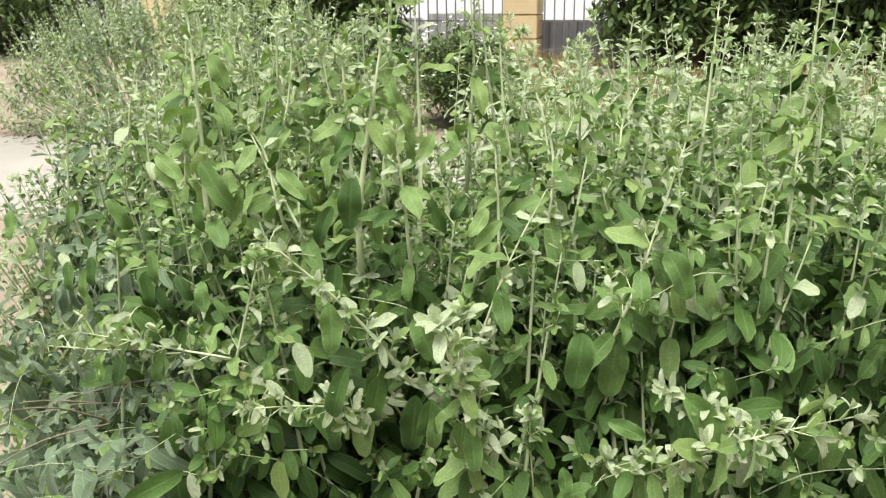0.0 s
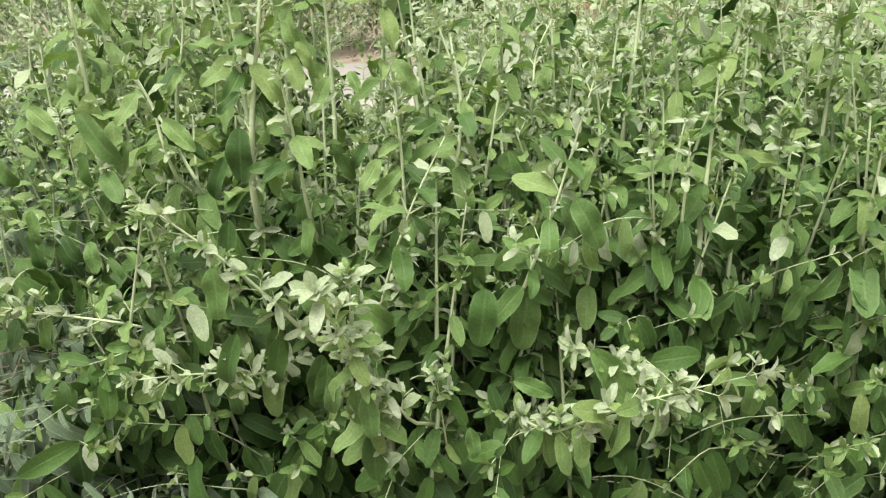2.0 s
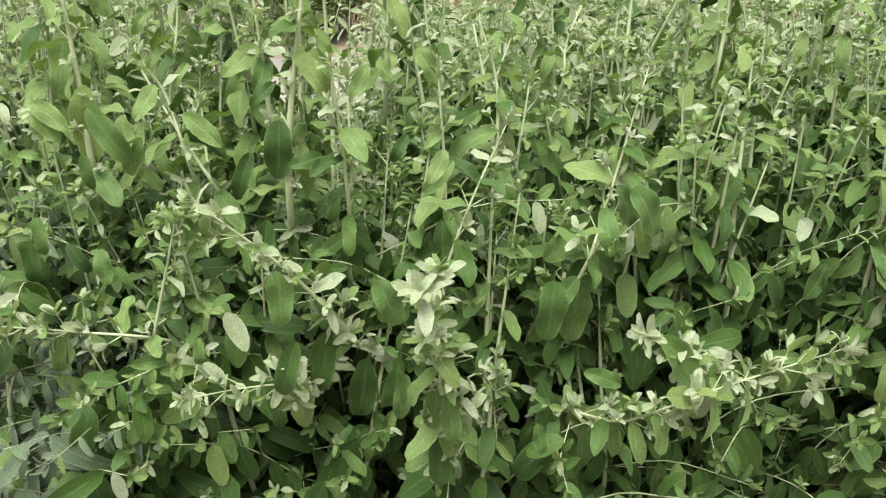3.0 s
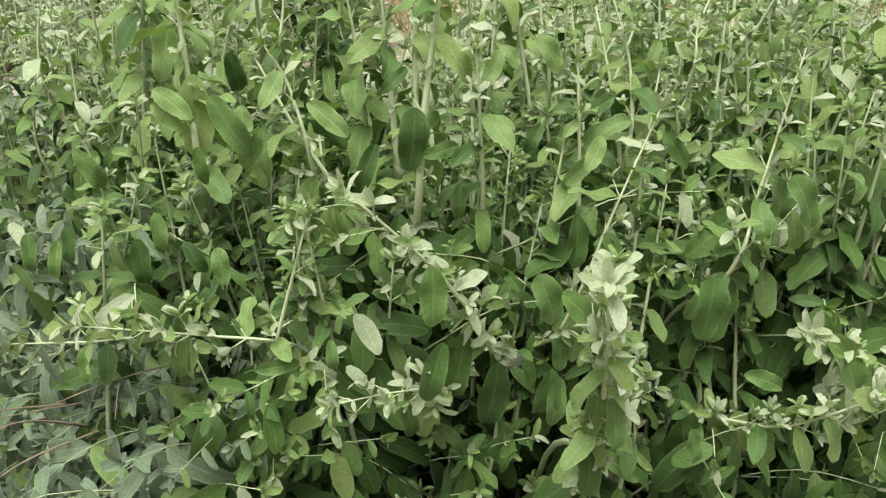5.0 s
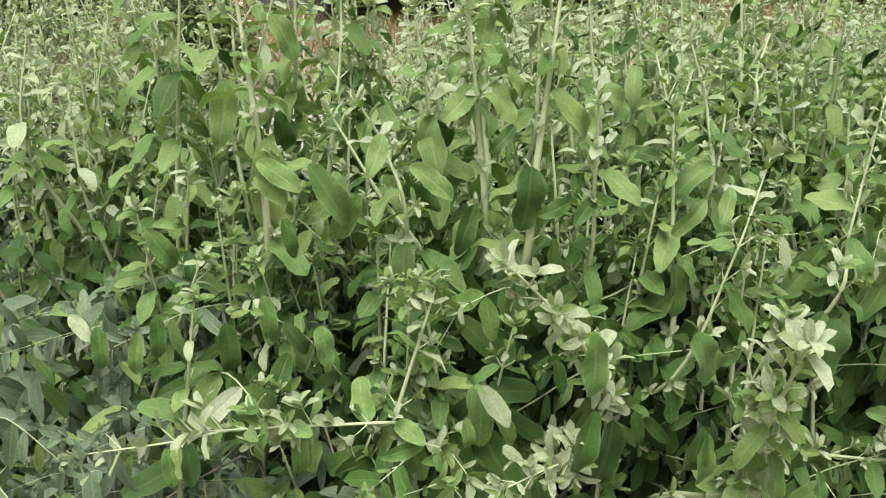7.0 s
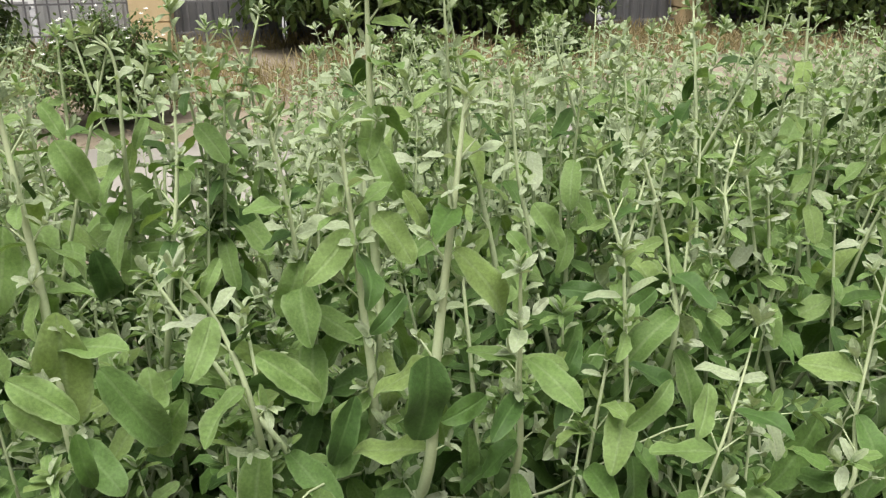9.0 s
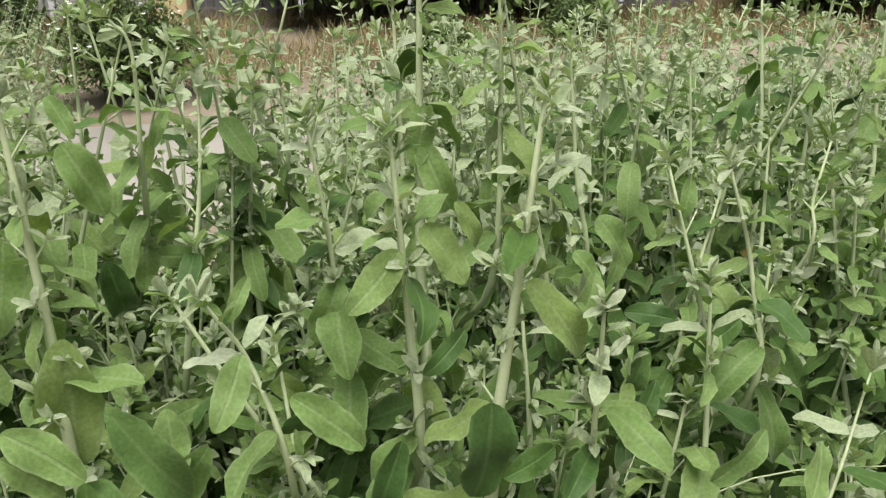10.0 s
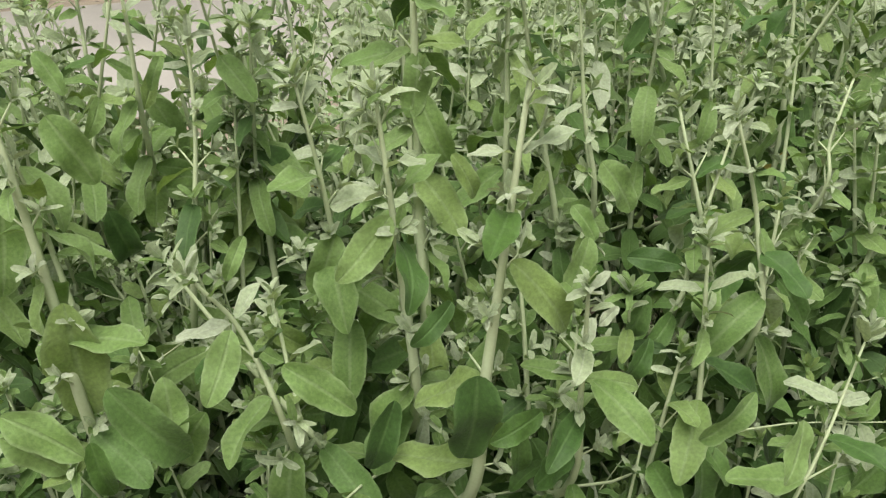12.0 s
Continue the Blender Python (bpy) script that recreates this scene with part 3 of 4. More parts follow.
single_leaf((0.2, 0.9, 0.884), (0.191, 0.882, 0.82), "broad", 5, FULL_SHADED)
single_leaf((0.246, 0.88, 0.996), (0.271, 0.862, 0.95), "broad", 5, FULL_SHADED)
single_leaf((-0.067, 0.88, 0.848), (-0.086, 0.862, 0.791), "broad", 1, OLD_SHADED)
single_leaf((-0.004, 0.8, 0.863), (-0.014, 0.782, 0.812), "broad", 3, OLD_SHADED)
single_leaf((0.036, 0.76, 0.854), (0.039, 0.742, 0.814), "broad", 0, FULL_SHADED)
single_leaf((-0.329, 0.9, 0.872), (-0.332, 0.882, 0.837), "broad", 1, FULL_SHADED)
single_leaf((-0.292, 0.97, 0.93), (-0.29, 0.952, 0.899), "broad", 5, FULL_SHADED)
single_leaf((-0.126, 0.87, 0.802), (-0.121, 0.852, 0.763), "broad", 1, OLD_SHADED)
single_leaf((0.223, 0.93, 0.947), (0.169, 0.912, 0.912), "broad", 2, FULL_SHADED)
single_leaf((0.255, 0.8, 0.87), (0.294, 0.782, 0.814), "broad", 0, FULL_SHADED)
single_leaf((-0.02, 1.08, 1.003), (0.004, 1.062, 0.965), "broad", 4, FULL_SHADED)
single_leaf((0.074, 1.05, 1.01), (0.057, 1.032, 0.978), "broad", 3, FULL_SHADED)
single_leaf((-0.057, 1.2, 1.082), (-0.048, 1.182, 1.033), "broad", 1, MID)
single_leaf((0.357, 1.25, 1.034), (0.35, 1.232, 0.999), "broad", 4, FULL_SHADED)
single_leaf((0.192, 1.05, 0.995), (0.213, 1.032, 0.959), "broad", 2, FULL_SHADED)
single_leaf((-0.195, 1.1, 1.022), (-0.166, 1.082, 1.002), "broad", 3, MID)
single_leaf((-0.191, 0.87, 0.872), (-0.191, 0.852, 0.85), "broad", 3, FULL_SHADED)
single_leaf((0.034, 0.8, 0.778), (0.033, 0.782, 0.729), "broad", 5, OLD_SHADED)
single_leaf((0.432, 1.02, 0.909), (0.44, 1.002, 0.869), "broad", 5, OLD_SHADED)
single_leaf((0.558, 1.1, 0.938), (0.548, 1.082, 0.895), "broad", 1, OLD_SHADED)
single_leaf((-0.286, 1.0, 1.071), (-0.249, 0.982, 1.02), "broad", 4, FULL_SHADED)
single_leaf((-0.332, 0.98, 1.084), (-0.303, 0.962, 1.062), "broad", 2, MID)
single_leaf((0.058, 1.1, 1.097), (0.081, 1.082, 1.062), "broad", 5, MID)
single_leaf((0.054, 0.87, 1.048), (0.036, 0.852, 1.027), "broad", 2, MID)
single_leaf((0.031, 0.98, 1.031), (0.013, 0.962, 1.011), "broad", 3, OLD_SHADED)
single_leaf((-0.056, 1.1, 1.123), (-0.042, 1.082, 1.096), "broad", 1, MID)
single_leaf((0.283, 1.1, 1.05), (0.32, 1.082, 1.019), "broad", 4, MID)
single_leaf((-0.224, 1.27, 1.164), (-0.235, 1.252, 1.146), "broad", 4, MID)
single_leaf((-0.006, 1.0, 1.102), (-0.026, 0.982, 1.074), "broad", 0, MID)
single_leaf((-0.307, 1.03, 1.014), (-0.3, 1.012, 0.983), "broad", 4, OLD_SHADED)
single_leaf((0.138, 1.02, 1.067), (0.141, 1.002, 1.049), "broad", 4, MID)
single_leaf((-0.132, 1.0, 1.015), (-0.15, 0.982, 0.972), "broad", 4, OLD_SHADED)
single_leaf((0.041, 0.93, 0.985), (0.062, 0.912, 1.018), "broad", 4, MID)
single_leaf((-0.198, 1.1, 1.091), (-0.212, 1.082, 1.073), "broad", 4, MID)
single_leaf((0.017, 0.85, 0.91), (0.063, 0.832, 0.874), "broad", 3, FULL_SHADED)
single_leaf((0.153, 0.83, 0.924), (0.143, 0.812, 0.868), "broad", 5, OLD_SHADED)
single_leaf((-0.118, 0.93, 0.966), (-0.123, 0.912, 0.909), "broad", 4, OLD_SHADED)
single_leaf((0.426, 1.1, 1.01), (0.439, 1.082, 0.952), "broad", 4, OLD_SHADED)
single_leaf((-0.427, 1.05, 1.012), (-0.402, 1.032, 0.977), "broad", 3, FULL_SHADED)
single_leaf((-0.336, 1.15, 1.12), (-0.352, 1.132, 1.065), "broad", 2, MID)
single_leaf((-0.427, 0.98, 0.959), (-0.432, 0.962, 0.928), "broad", 1, OLD_SHADED)
single_leaf((-0.34, 0.95, 0.977), (-0.34, 0.932, 0.943), "broad", 1, FULL_SHADED)
single_leaf((-0.371, 1.0, 0.933), (-0.373, 0.982, 0.886), "broad", 1, OLD_SHADED)
single_leaf((0.009, 1.05, 1.096), (0.019, 1.032, 1.08), "broad", 5, MID)
single_leaf((0.222, 1.1, 1.08), (0.237, 1.082, 1.064), "broad", 1, MID)
single_leaf((-0.588, 1.1, 0.984), (-0.591, 1.082, 0.952), "broad", 2, FULL_SHADED)
single_leaf((-0.478, 1.02, 0.939), (-0.482, 1.002, 0.905), "broad", 1, FULL_SHADED)
single_leaf((-0.445, 1.0, 0.937), (-0.45, 0.982, 0.907), "broad", 4, FULL_SHADED)
single_leaf((-0.502, 1.05, 0.941), (-0.49, 1.032, 0.923), "broad", 2, YOUNG)
single_leaf((-0.436, 0.98, 0.829), (-0.436, 0.962, 0.8), "broad", 0, FULL_SHADED)
single_leaf((0.003, 0.8, 0.854), (-0.002, 0.782, 0.812), "broad", 4, FULL_SHADED)
single_leaf((-0.096, 0.82, 0.888), (-0.111, 0.802, 0.835), "broad", 4, OLD_SHADED)
single_leaf((-0.301, 1.200, 1.195), (-0.290, 1.180, 1.175), "broad", 0, MID)
single_leaf((-0.335, 0.980, 1.071), (-0.313, 0.970, 1.048), "broad", 2, MID)
single_leaf((-0.281, 1.200, 1.076), (-0.270, 1.190, 1.024), "broad", 3, OLD_SHADED)
single_leaf((0.111, 1.000, 1.049), (0.071, 0.990, 1.036), "broad", 1, OLD_SHADED)
single_leaf((-0.025, 0.950, 1.076), (-0.013, 0.950, 1.084), "broad", 2, YOUNG)
single_leaf((-0.262, 1.020, 0.992), (-0.244, 1.000, 1.031), "broad", 2, MID)
single_leaf((-0.058, 0.950, 1.024), (-0.090, 0.940, 1.021), "broad", 2, OLD_SHADED)
single_leaf((0.074, 1.080, 1.025), (0.107, 1.060, 1.021), "broad", 2, OLD_SHADED)
single_leaf((-0.105, 1.150, 1.027), (-0.124, 1.140, 1.007), "broad", 4, OLD_SHADED)
single_leaf((0.431, 1.000, 0.943), (0.442, 0.985, 0.883), "broad", 0, OLD_SHADED)
single_leaf((0.141, 0.950, 0.925), (0.144, 0.935, 0.867), "broad", 0, FULL_SHADED)
single_leaf((0.206, 0.900, 0.891), (0.181, 0.890, 0.818), "broad", 1, FULL_SHADED)
single_leaf((0.236, 0.900, 0.991), (0.254, 0.890, 0.946), "broad", 0, FULL_SHADED)
single_leaf((-0.019, 0.800, 0.955), (-0.002, 0.790, 0.910), "broad", 5, FULL_SHADED)
single_leaf((0.028, 0.770, 0.854), (0.022, 0.765, 0.810), "broad", 5, FULL_SHADED)
single_leaf((0.522, 0.950, 0.855), (0.498, 0.940, 0.817), "broad", 2, FULL_SHADED)
single_leaf((-0.066, 0.880, 0.861), (-0.090, 0.870, 0.794), "broad", 1, OLD_SHADED)
single_leaf((-0.028, 0.900, 0.813), (-0.042, 0.890, 0.742), "broad", 0, OLD_SHADED)
single_leaf((0.178, 0.800, 0.837), (0.215, 0.790, 0.824), "broad", 0, FULL_SHADED)
single_leaf((0.294, 0.780, 0.863), (0.313, 0.770, 0.857), "broad", 2, YOUNG)
single_leaf((0.133, 0.800, 0.782), (0.136, 0.790, 0.751), "broad", 2, FULL_SHADED)
single_leaf((0.371, 0.930, 0.830), (0.388, 0.920, 0.795), "broad", 2, OLD_SHADED)
single_leaf((-0.259, 1.020, 1.056), (-0.263, 1.000, 1.019), "broad", 2, MID)


def smoothstep(a_, b_, x):
    t = min(1.0, max(0.0, (x - a_) / (b_ - a_)))
    return t * t * (3 - 2 * t)


def back_edge(x):
    return max(1.55 + 1.65 * smoothstep(-0.05, 0.15, x), 1.5 + 0.7 * smoothstep(-0.22, -0.40, x))


def canopy(x, y):
    """The height of the dense top of the two near shrubs."""
    h = 1.02 - 0.17 * smoothstep(1.45, 2.9, y) - 0.16 * smoothstep(0.98, 0.70, y) - 0.16 * smoothstep(-0.45, -0.75, x)
    return h + 0.05 * noise.noise(Vector((x * 2.3, y * 2.3, 0.4)))


def crowd(count, seed, x0, x1, y0, y1, far):
    """Upright shoots that fill the top of the two near shrubs."""
    rng = random.Random(seed)
    made = 0
    while made < count:
        x, y = rng.uniform(x0, x1), rng.uniform(y0, y1)
        if y > back_edge(x) or x > 2.25 - 0.55 * ((y - 1.8) / 1.2) ** 2 + 0.18 * noise.noise(Vector((x, y * 2, 9))):
            continue
        made += 1
        rise_ = rng.choice((-0.06, -0.03, 0.02, 0.08, 0.14, 0.20) if y < 1.5 else (-0.06, -0.03, 0.0, 0.05, 0.10, 0.16)) if y > 1.0 else rng.choice((-0.06, -0.02, 0.02, 0.06))
        top = canopy(x, y) + rise_ + rng.uniform(-0.03, 0.03)
        if -0.42 < x < 0.26 and y < 1.22:
            top = min(top, rng.uniform(0.90, 1.03))
        if (Vector((x, y, top)) - Vector((-0.27, 0.6, 1.31))).length < 0.40:
            continue
        lx, ly = rng.gauss(0, 0.05), rng.gauss(-0.02, 0.05)
        shrub = front if x < 0.5 else side
        tip = Vector((x, y, top))
        mid = tip + Vector((-lx * 0.5, -ly * 0.5, -0.16))
        low = tip + Vector((-lx, -ly, -0.34))
        # Nearest shoots get fewer pale leaves, darkening them by colour instead of light.
        rise(shrub, tip, mid, low, far=far, own=not far, single=False, bare=0.62 if y < 1.1 else rng.uniform(0.34, 0.5), gap=0.036 if rise_ > 0.1 else 0.031, size=rng.uniform(0.043, 0.062), radius=rng.uniform(0.0022, 0.0034), side_shoots=0.55 if far else 0.42, shade=0.3 if y < 1.15 else 0.88)


def face(count, seed, x0, x1, z0, z1, out, size, kind, tint, far=False, near=0.0):
    """Shoots that lean out of the near face of the shrubs, lower down."""
    rng = random.Random(seed)
    for _ in range(count):
        x, z = rng.uniform(x0, x1), rng.uniform(z0, z1)
        y = 0.97 - 0.20 * math.sin(math.pi * min(1.0, z / 1.05)) + rng.uniform(-0.05, 0.22) + 0.25 * smoothstep(-0.40, -0.80, x) - near
        tip = Vector((x, y, z))
        way = Vector((rng.gauss(out, 0.5), -0.7, rng.uniform(-0.1, 0.9))).normalized()
        low = tip - way * 0.22 + Vector((0, 0, -0.05))
        mid = tip - way * 0.10
        # Most low shoots take the darkest green, which paints in the lower face's shade.
        hue = OLD_SHADED if tint is None and z < 0.90 and rng.random() < 0.65 else tint
        root = low + Vector((-0.4 * way.x * 0.2, 0.20, -0.10))
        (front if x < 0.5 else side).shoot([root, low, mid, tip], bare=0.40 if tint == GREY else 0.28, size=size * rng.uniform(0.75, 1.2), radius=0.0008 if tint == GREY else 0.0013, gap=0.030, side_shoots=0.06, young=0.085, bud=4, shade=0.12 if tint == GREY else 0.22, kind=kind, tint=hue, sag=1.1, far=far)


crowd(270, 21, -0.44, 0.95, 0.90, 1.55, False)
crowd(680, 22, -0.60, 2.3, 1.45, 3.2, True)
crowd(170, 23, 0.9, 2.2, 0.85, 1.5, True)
crowd_low = random.Random(24)
for _ in range(24):
    x, y, z = crowd_low.uniform(-0.42, 0.1), crowd_low.uniform(1.45, 2.1), crowd_low.uniform(0.82, 0.97)
    rise(front, (x, y, z), (x, y, z - 0.15), (x, y, z - 0.3), far=True, bare=0.4, size=0.05, radius=0.0026, side_shoots=0.5)
for _ in range(34):
    x, y, z = crowd_low.uniform(-0.40, 0.02), crowd_low.uniform(1.16, 1.5), crowd_low.uniform(0.90, 1.04)
    rise(front, (x, y, z), (x + crowd_low.gauss(0, 0.02), y, z - 0.15), (x, y + 0.03, z - 0.3), bare=0.4, size=0.05, radius=0.0034, side_shoots=0.7, tint=crowd_low.choice((None, YOUNG, MID)))
for _ in range(34):
    x, y = crowd_low.uniform(-0.64, -0.34), crowd_low.uniform(1.32, 1.95)
    z = crowd_low.uniform(1.04, 1.20) - 0.25 * max(0.0, -0.45 - x)
    rise(front, (x, y, z), (x + crowd_low.gauss(0, 0.02), y, z - 0.15), (x + 0.04, y + 0.03, z - 0.33), far=y > 1.55, own=y <= 1.55, single=False, bare=0.5, size=0.05, radius=0.003, side_shoots=0.5)
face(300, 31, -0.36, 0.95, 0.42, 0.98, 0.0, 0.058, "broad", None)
face(120, 32, -0.62, -0.28, 0.25, 0.80, -0.5, 0.066, "narrow", GREY)
face(60, 36, -0.60, -0.30, 0.30, 0.76, -0.4, 0.068, "narrow", GREY, near=0.09)
face(180, 37, -0.66, -0.34, 0.12, 0.84, -0.5, 0.066, "narrow", GREY, near=-0.22)
face(9, 35, -0.60, -0.42, 0.80, 0.97, -0.5, 0.048, "narrow", GREY)
# Low covering shoots, all in the dark green that carries painted shade.
face(120, 38, -0.30, 0.9, 0.45, 0.90, 0.0, 0.064, "broad", OLD_SHADED, near=0.02)
face(60, 33, -0.5, 0.9, 0.25, 0.6, 0.0, 0.045, "narrow", GREY)


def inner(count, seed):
    """Leaves on the stems inside the near shrubs, their shade put into the dark leaf colour."""
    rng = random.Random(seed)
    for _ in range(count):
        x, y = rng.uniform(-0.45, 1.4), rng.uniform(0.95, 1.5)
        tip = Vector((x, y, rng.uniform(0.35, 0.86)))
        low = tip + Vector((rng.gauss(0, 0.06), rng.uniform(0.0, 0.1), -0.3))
        rise(front if x < 0.5 else side, tip, (tip + low) / 2, low, far=True, tint=OLD_SHADED, bare=0.5, size=0.06, side_shoots=0.0, sag=0.4)


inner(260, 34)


def mound(shrub, count, seed, cx, cy, rx, ry, height, size, bare=0.42, tints=(GREY, YOUNG, YOUNG, None, None)):
    """A rounded shrub farther off."""
    rng = random.Random(seed)
    for _ in range(count):
        a_, r = rng.uniform(0, 6.28), math.sqrt(rng.random())
        x, y = cx + rx * r * math.cos(a_), cy + ry * r * math.sin(a_)
        top = height * (1 - 0.55 * r ** 3) + rng.uniform(-0.10, 0.10) + 0.08 * noise.noise(Vector((x * 2, y * 2, 3)))
        lean = 0.25 * r
        tip = Vector((x, y, max(0.12, top - (rng.random() ** 2) * 0.5 * r)))
        low = tip + Vector((-lean * math.cos(a_) * 0.6, -lean * math.sin(a_) * 0.6, -0.3))
        if low.z < 0.08:
            low.z = 0.08
        rise(shrub, tip, (tip + low) / 2, low, far=True, bare=bare, size=size, gap=0.035, radius=0.003, side_shoots=0.5, tint=rng.choice(tints))


mound(rear, 680, 41, -2.25, 7.15, 1.95, 0.75, 1.17, 0.052, tints=(GREY, YOUNG, YOUNG, YOUNG, None))
corner = Shrub((-0.66, 1.95, 0.0), "silvery shrub crowding against its taller neighbour", 17)
mound(corner, 270, 42, -0.71, 1.84, 0.38, 0.50, 1.06, 0.056, bare=0.7, tints=(GREY, GREY, None, MID))


def bare_twigs(shrub, count, seed):
    """Dry leafless twigs in the shaded flank."""
    rng = random.Random(seed)
    shell = Shell()
    for _ in range(count):
        p = Vector((rng.uniform(-0.50, -0.28), rng.uniform(0.98, 1.2), rng.uniform(0.42, 0.78)))
        way = Vector((rng.uniform(-1, 0.2), -0.7, rng.uniform(-0.3, 0.5))).normalized() * rng.uniform(0.08, 0.2)
        line = spline([p - shrub.at, p - shrub.at + way * 0.5 + Vector((0, 0, rng.uniform(-0.02, 0.02))), p - shrub.at + way], 4)
        v, f, u = tube(line, [0.0016 * (1.1 - i / len(line)) for i in range(len(line))], 4)
        shell.add(v, f, 0, u)
    shell.build("bare_twig_mass", [TWIG], shrub.root, "thin dry leafless twigs")


bare_twigs(front, 60, 51)
for s_ in (front, side, rear, corner):
    s_.finish()


# ---- behind ----
def pillar(x, label):
    y = fence_line(x)
    root = tagged(new("fence_pillar"), label, "pillar", "fence pillars")
    root.matrix_world = pose(x, y, 0, 0, 0, -15)
    for k in range(7):
        bm = bmesh.new()
        box(bm, (-0.24, -0.24, k * 0.32 + 0.004), (0.24, 0.24, (k + 1) * 0.32 - 0.004), 0.012)
        part("stone_block", bm, STONE, root)
    bm = bmesh.new()
    box(bm, (-0.29, -0.29, 2.24), (0.29, 0.29, 2.34), 0.02)
    part("cap_stone", bm, STONE, root)


PILLARS = [-14.1, -9.4, -4.9, 0.70, 7.68, 14.7]
for x in PILLARS:
    pillar(x, "square tan sandstone pillar of the fence")


def fence_panel(x0, x1):
    a_, b_ = Vector((x0, fence_line(x0), 0)), Vector((x1, fence_line(x1), 0))
    root = tagged(new("fence_panel"), "dark grey metal fence panel of thin upright bars", "fence", "fence panels")
    root.location = a_
    d = (b_ - a_).normalized()
    ang = math.degrees(math.atan2(d.y, d.x))
    root.rotation_euler = (0, 0, radians(ang))
    length = (b_ - a_).length
    bm = bmesh.new()
    box(bm, (-0.009, -0.009, 0.06), (0.009, 0.009, 2.0))
    bar = bpy.data.meshes.new("bar")
    bm.to_mesh(bar)
    bm.free()
    bar.materials.append(IRON)
    n = int((length - 0.6) / 0.135)
    for i in range(n + 1):
        ob = new("bar", bar)
        ob.parent = root
        ob.location = (0.3 + i * (length - 0.6) / n, 0, 0)
    for z in (0.16, 0.55, 0.95, 1.35, 1.75, 1.95):
        bm = bmesh.new()
        box(bm, (0.22, -0.008, z - 0.012), (length - 0.22, 0.008, z + 0.012))
        part("rail", bm, IRON, root)


for x0, x1 in zip(PILLARS, PILLARS[1:]):
    fence_panel(x0, x1)


def ribbed_sheet(x0, x1, height, mat, label):
    """A low hoarding of folded metal sheet that stands behind the bars, with a capping rail."""
    a_, b_ = Vector((x0, fence_line(x0) + 0.16, 0)), Vector((x1, fence_line(x1) + 0.16, 0))
    d = b_ - a_
    root = tagged(new("sheet_panel"), label, "hoarding", "sheet panels")
    root.location = a_
    root.rotation_euler = (0, 0, math.atan2(d.y, d.x))
    verts, pitch, n = [], 0.19, int(d.length / 0.19)
    for i in range(n):
        for dx, dy in ((0.0, 0.0), (0.10, 0.0), (0.12, 0.035), (0.17, 0.035)):
            x = min(d.length, i * d.length / n + dx * d.length / (n * pitch))
            verts += [(x, dy, 0.01), (x, dy, height), (x, dy + 0.006, height), (x, dy + 0.006, 0.01)]
    k = len(verts) // 4
    faces = [(4 * i + j, 4 * i + 4 + j, 4 * i + 4 + (j + 1) % 4, 4 * i + (j + 1) % 4) for i in range(k - 1) for j in range(4)]
    mesh_object("sheet", verts, faces, [mat], root, smooth=False)
    bm = bmesh.new()
    box(bm, (0, 0.045, height - 0.10), (d.length, 0.075, height - 0.06), 0.004)
    part("rail", bm, IRON, root)


for i in range(4):
    ribbed_sheet(-4.75 + 1.36 * i, -3.45 + 1.36 * i, (0.60, 0.66, 0.58, 0.64)[i], SHEET_PALE, "low pale grey ribbed metal sheet behind the fence")
# Right of the pillar the sheets' darker grey is painted tree shade.
for i in range(9):
    ribbed_sheet(0.95 + 1.4 * i, 2.31 + 1.4 * i, (0.55, 0.50, 0.58)[i % 3], SHEET_SHADED, "low grey ribbed sheet behind the fence, darkened in colour for tree shade")


def white_building():
    root = tagged(new("building"), "long low white building beyond the road", "building")
    root.matrix_world = pose(-4, 20.6, 0, 0, 0, -15)
    bm = bmesh.new()
    box(bm, (-30, 0, 0), (40, 8, 4.2))
    part("wall", bm, PAINT_WHITE, root)
    bm = bmesh.new()
    box(bm, (-30.2, -0.25, 4.2), (40.2, 8.2, 4.5), 0.03)
    part("roof", bm, PAINT_WHITE, root)
    for i in range(18):
        bm = bmesh.new()
        box(bm, (-29 + i * 3.8, -0.08, 0.1), (-28.6 + i * 3.8, 0.004, 4.1), 0.01)
        part("pilaster", bm, PAINT_WHITE, root)


white_building()


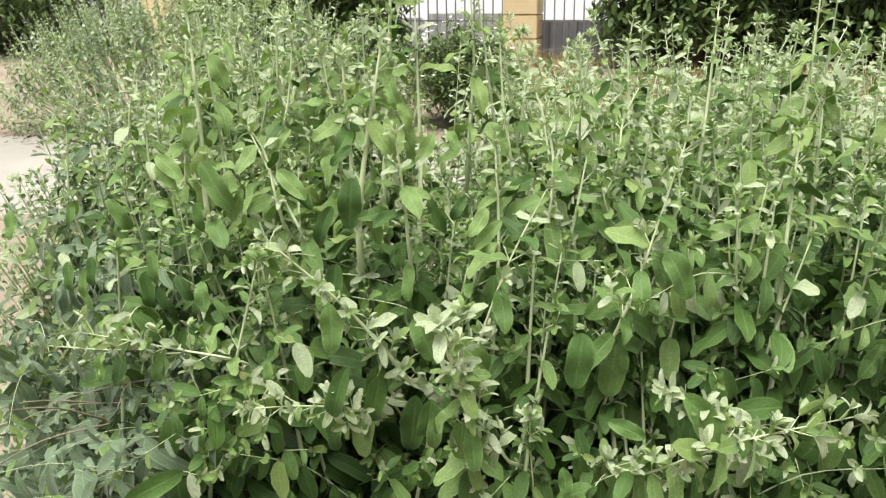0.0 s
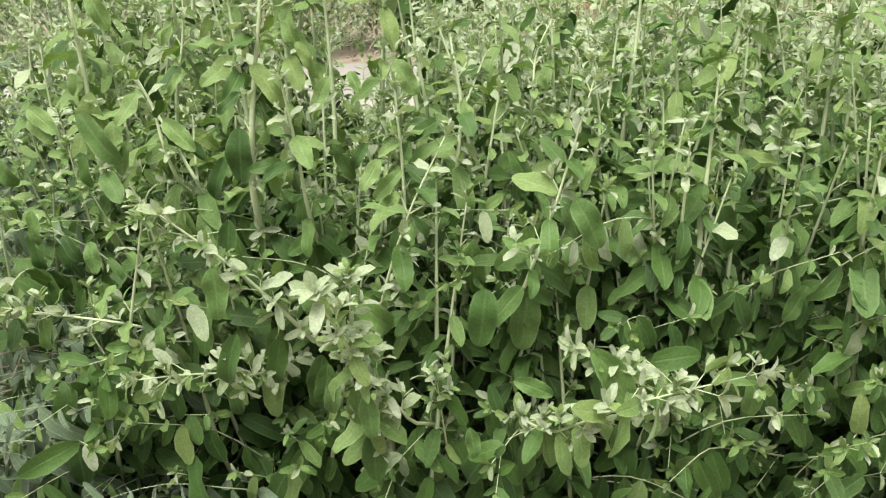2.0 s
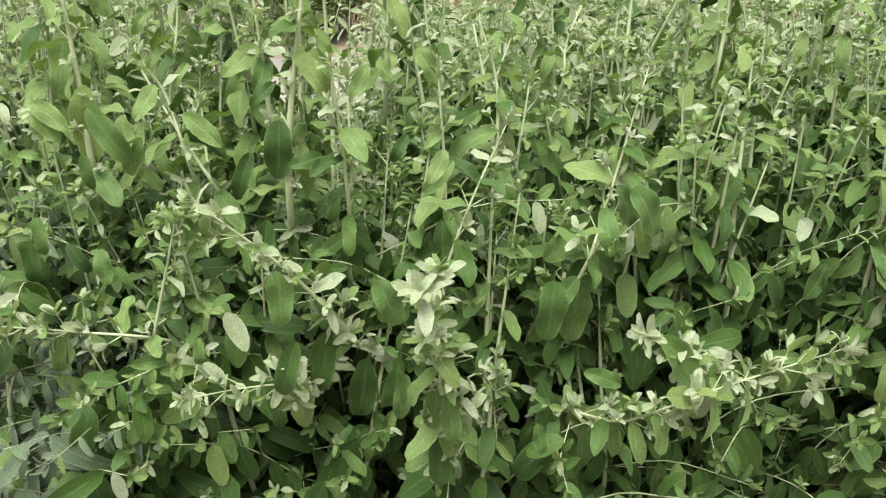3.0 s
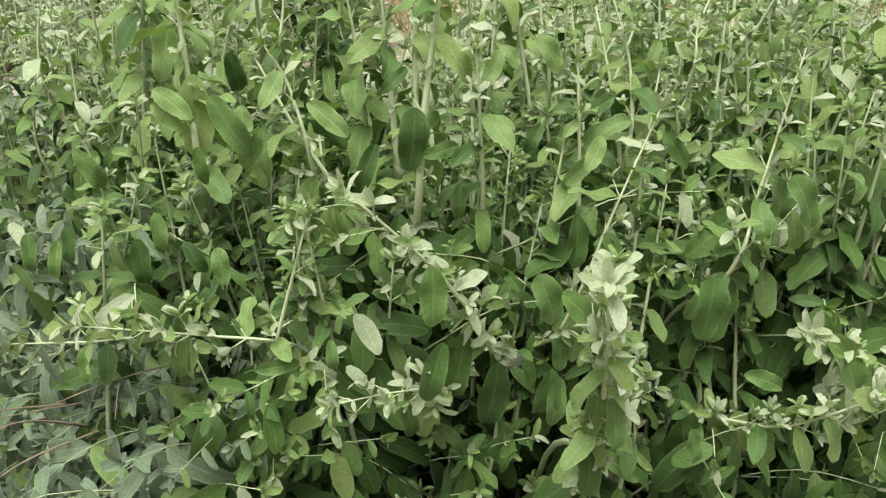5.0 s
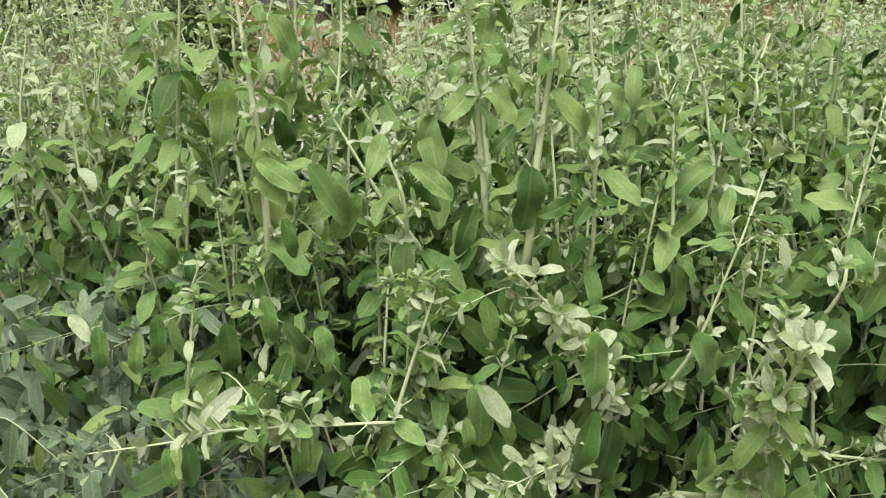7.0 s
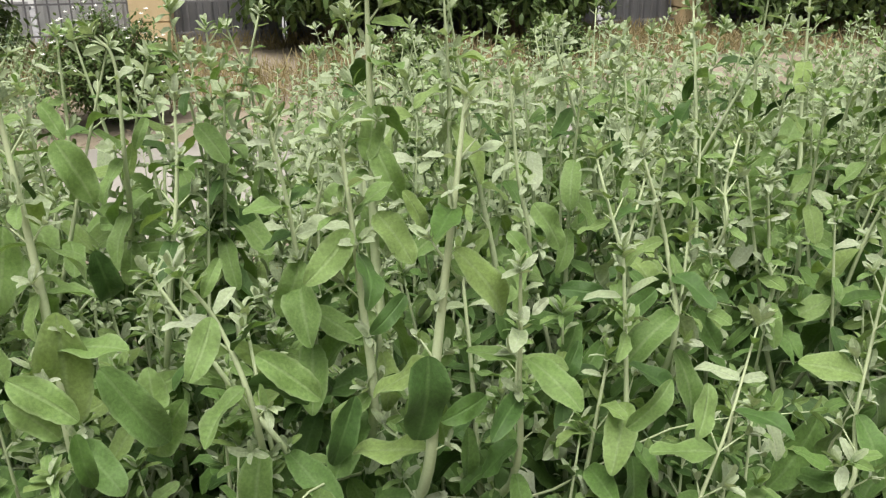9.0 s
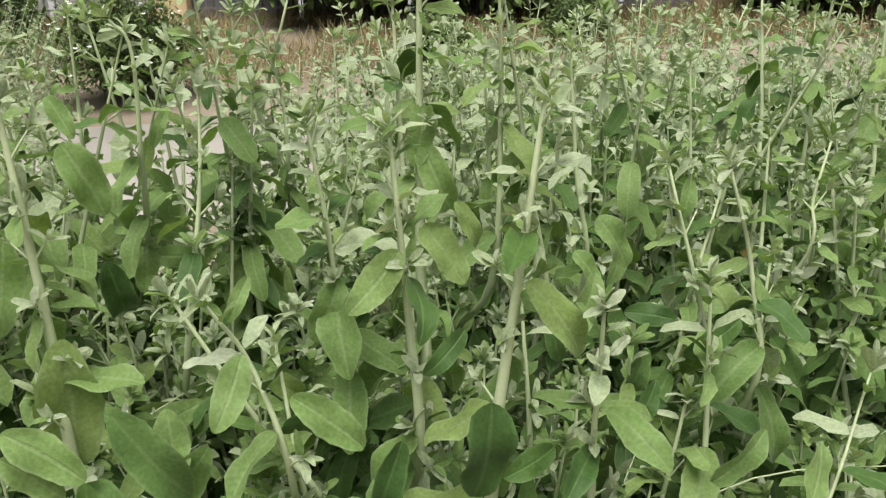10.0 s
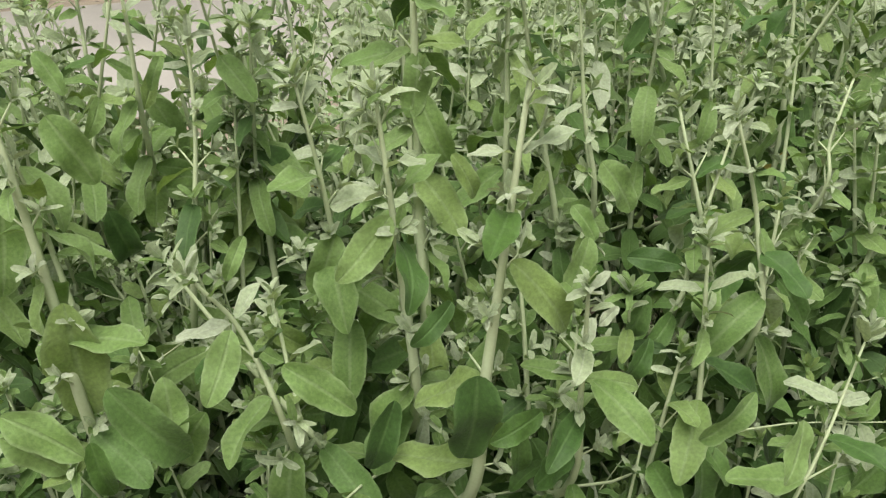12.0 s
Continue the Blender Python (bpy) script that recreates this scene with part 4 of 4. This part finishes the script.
def tree(x, y, height, spread, low, seed, label, leaves=2600, trunk=0.16):
    rng = random.Random(seed)
    root = tagged(new("tree"), label, "tree")
    root.location = (x, y, 0)
    wood = Shell()
    tips = []
    top = [Vector((0, 0, 0)), Vector((0.05, 0.03, height * 0.25)), Vector((rng.uniform(-.2, .2), 0, height * 0.55)), Vector((rng.uniform(-.3, .3), 0, height * 0.9))]
    line = spline(top, 5)
    v, f, u = tube(line, [trunk * (1.15 - i / len(line)) for i in range(len(line))], 8)
    wood.add(v, f, 0, u)
    for k in range(16):
        at = line[rng.randrange(4, len(line))]
        a_ = rng.uniform(0, 6.28)
        reach = spread * rng.uniform(0.5, 1.0)
        end = Vector((math.cos(a_) * reach, math.sin(a_) * reach, max(low + 0.2, at.z + rng.uniform(-0.5, 0.8) * height * 0.3)))
        bend = spline([at, (at + end) / 2 + Vector((0, 0, 0.15 * height)), end], 4)
        v, f, u = tube(bend, [trunk * 0.35 * (1.1 - i / len(bend)) for i in range(len(bend))], 5)
        wood.add(v, f, 0, u)
        tips += bend[3:]
    wood.build("trunk", [BARK], root, kind="")
    crown = Shell()
    for _ in range(leaves // 12):
        c = rng.choice(tips) + Vector((rng.gauss(0, 0.3), rng.gauss(0, 0.3), rng.gauss(0, 0.22))) * spread * 0.45
        if rng.random() < 0.7:
            a_, r = rng.uniform(0, 6.28), spread * math.sqrt(rng.random())
            c = Vector((r * math.cos(a_), r * math.sin(a_), rng.uniform(low, low + 1.1)))
        c.z = max(low + 0.1 * math.sin(3 * c.x), c.z)
        for _ in range(12):
            p = c + Vector((rng.gauss(0, 1), rng.gauss(0, 1), rng.gauss(0, 0.8))) * 0.13 * spread * 0.6
            way = Vector((rng.uniform(-1, 1), rng.uniform(-1, 1), rng.uniform(-1, 0.4)))
            v, f, u = DIST[rng.randrange(3)]
            m = leaf_frame(p, way, (0, 0, 1), rng.uniform(0.10, 0.17))
            crown.add(v @ np.array(m.to_3x3()).T + np.array(p), f, 0, u)
    crown.build("crown", [TREE_LEAF], root, kind="")


tree(-2.15, 10.9, 2.6, 1.3, 0.26, 1, "dark green dense tree at the fence", 13000)
tree(-8.2, 15.0, 2.8, 2.1, 0.2, 2, "dark green dense tree beside the path", 11000)
tree(2.75, 11.0, 2.8, 1.2, 0.46, 3, "dark spreading tree with low branches at the fence", 13000)
tree(4.9, 10.5, 2.8, 1.3, 0.42, 4, "dark spreading tree beside its twin at the fence", 13000)
tree(9.0, 9.4, 2.8, 1.7, 0.35, 5, "dark tree hanging low before the fence", 13000)


def round_shrub(at, seed, reach, height, flowers, label):
    """A small dark shrub on the sand, with or without white flowers."""
    rng = random.Random(seed)
    root = tagged(new("flowering_shrub" if flowers else "small_shrub"), label, "shrub")
    root.location = at
    leaves, wood, blooms = Shell(), Shell(), Shell()
    for k in range(130 if flowers else 80):
        a_, e = rng.uniform(0, 6.28), rng.uniform(0.25, 1.45)
        end = Vector((math.cos(a_) * math.cos(e) * reach, math.sin(a_) * math.cos(e) * reach, 0.08 + math.sin(e) * height * rng.uniform(0.62, 0.95)))
        line = spline([Vector((0, 0, 0)), end * 0.5 + Vector((0, 0, 0.08)), end], 4)
        v, f, u = tube(line, [0.008, 0.007, 0.006, 0.006, 0.005, 0.005, 0.004, 0.003, 0.002], 4)
        wood.add(v, f, 0, u)
        for p in line[2:]:
            for _ in range(15):
                q = p + Vector((rng.gauss(0, 0.05), rng.gauss(0, 0.05), rng.gauss(0, 0.05)))
                m = leaf_frame(q, (rng.uniform(-1, 1), rng.uniform(-1, 1), rng.uniform(-0.6, 0.8)), (0, 0, 1), rng.uniform(0.03, 0.06))
                v, f, u = DIST[rng.randrange(3)]
                leaves.add(v @ np.array(m.to_3x3()).T + np.array(q), f, 0, u)
        if flowers and k % 2 == 0:
            t0 = rng.uniform(0, 1)
            for n in range(5):
                m = leaf_frame(end * 1.1, (math.cos(t0 + n * 1.2566), math.sin(t0 + n * 1.2566) - 0.4, 0.5), (0, -0.5, 1), 0.02)
                v, f, u = FAR[2]
                blooms.add(v @ np.array(m.to_3x3()).T + np.array(end * 1.1), f, 0, u)
    wood.build("twig_mass", [BARK], root)
    leaves.build("foliage", [TREE_LEAF], root)
    blooms.build("blossom", [PETAL], root)


round_shrub((-0.05, 7.3, 0), 77, 0.54, 0.86, True, "dark green shrub with small white flowers")
round_shrub((2.4, 7.3, 0), 78, 0.40, 0.50, False, "low dark green shrub on the sand")
round_shrub((4.3, 8.2, 0), 79, 0.36, 0.42, False, "small dark green shrub by dry grass")


def dry_grass():
    rng = random.Random(88)
    grass = Shell()
    for _ in range(32000):
        x = rng.uniform(-3, 13)
        y = fence_line(x) - rng.random() * (fence_line(x) - 7.7 + 0.4 * math.sin(x * 1.7)) - 0.1
        if noise.noise(Vector((x * 0.9, y * 0.9, 7))) < -0.25:
            continue
        h = rng.uniform(0.08, 0.27)
        v, f, u = BLADE[rng.randrange(3)]
        way = Vector((rng.gauss(0, 0.4), rng.gauss(0, 0.4), 1))
        m = leaf_frame((x, y, 0), way, (rng.uniform(-1, 1), rng.uniform(-1, 1), 0.1), h)
        grass.add(v @ np.array(m.to_3x3()).T + np.array((x, y, 0)), f, 0, u)
    ob = grass.build("dry_grass", [STRAW], None, "tall brown dry grass along the fence")
    tagged(ob, category="grass")


dry_grass()
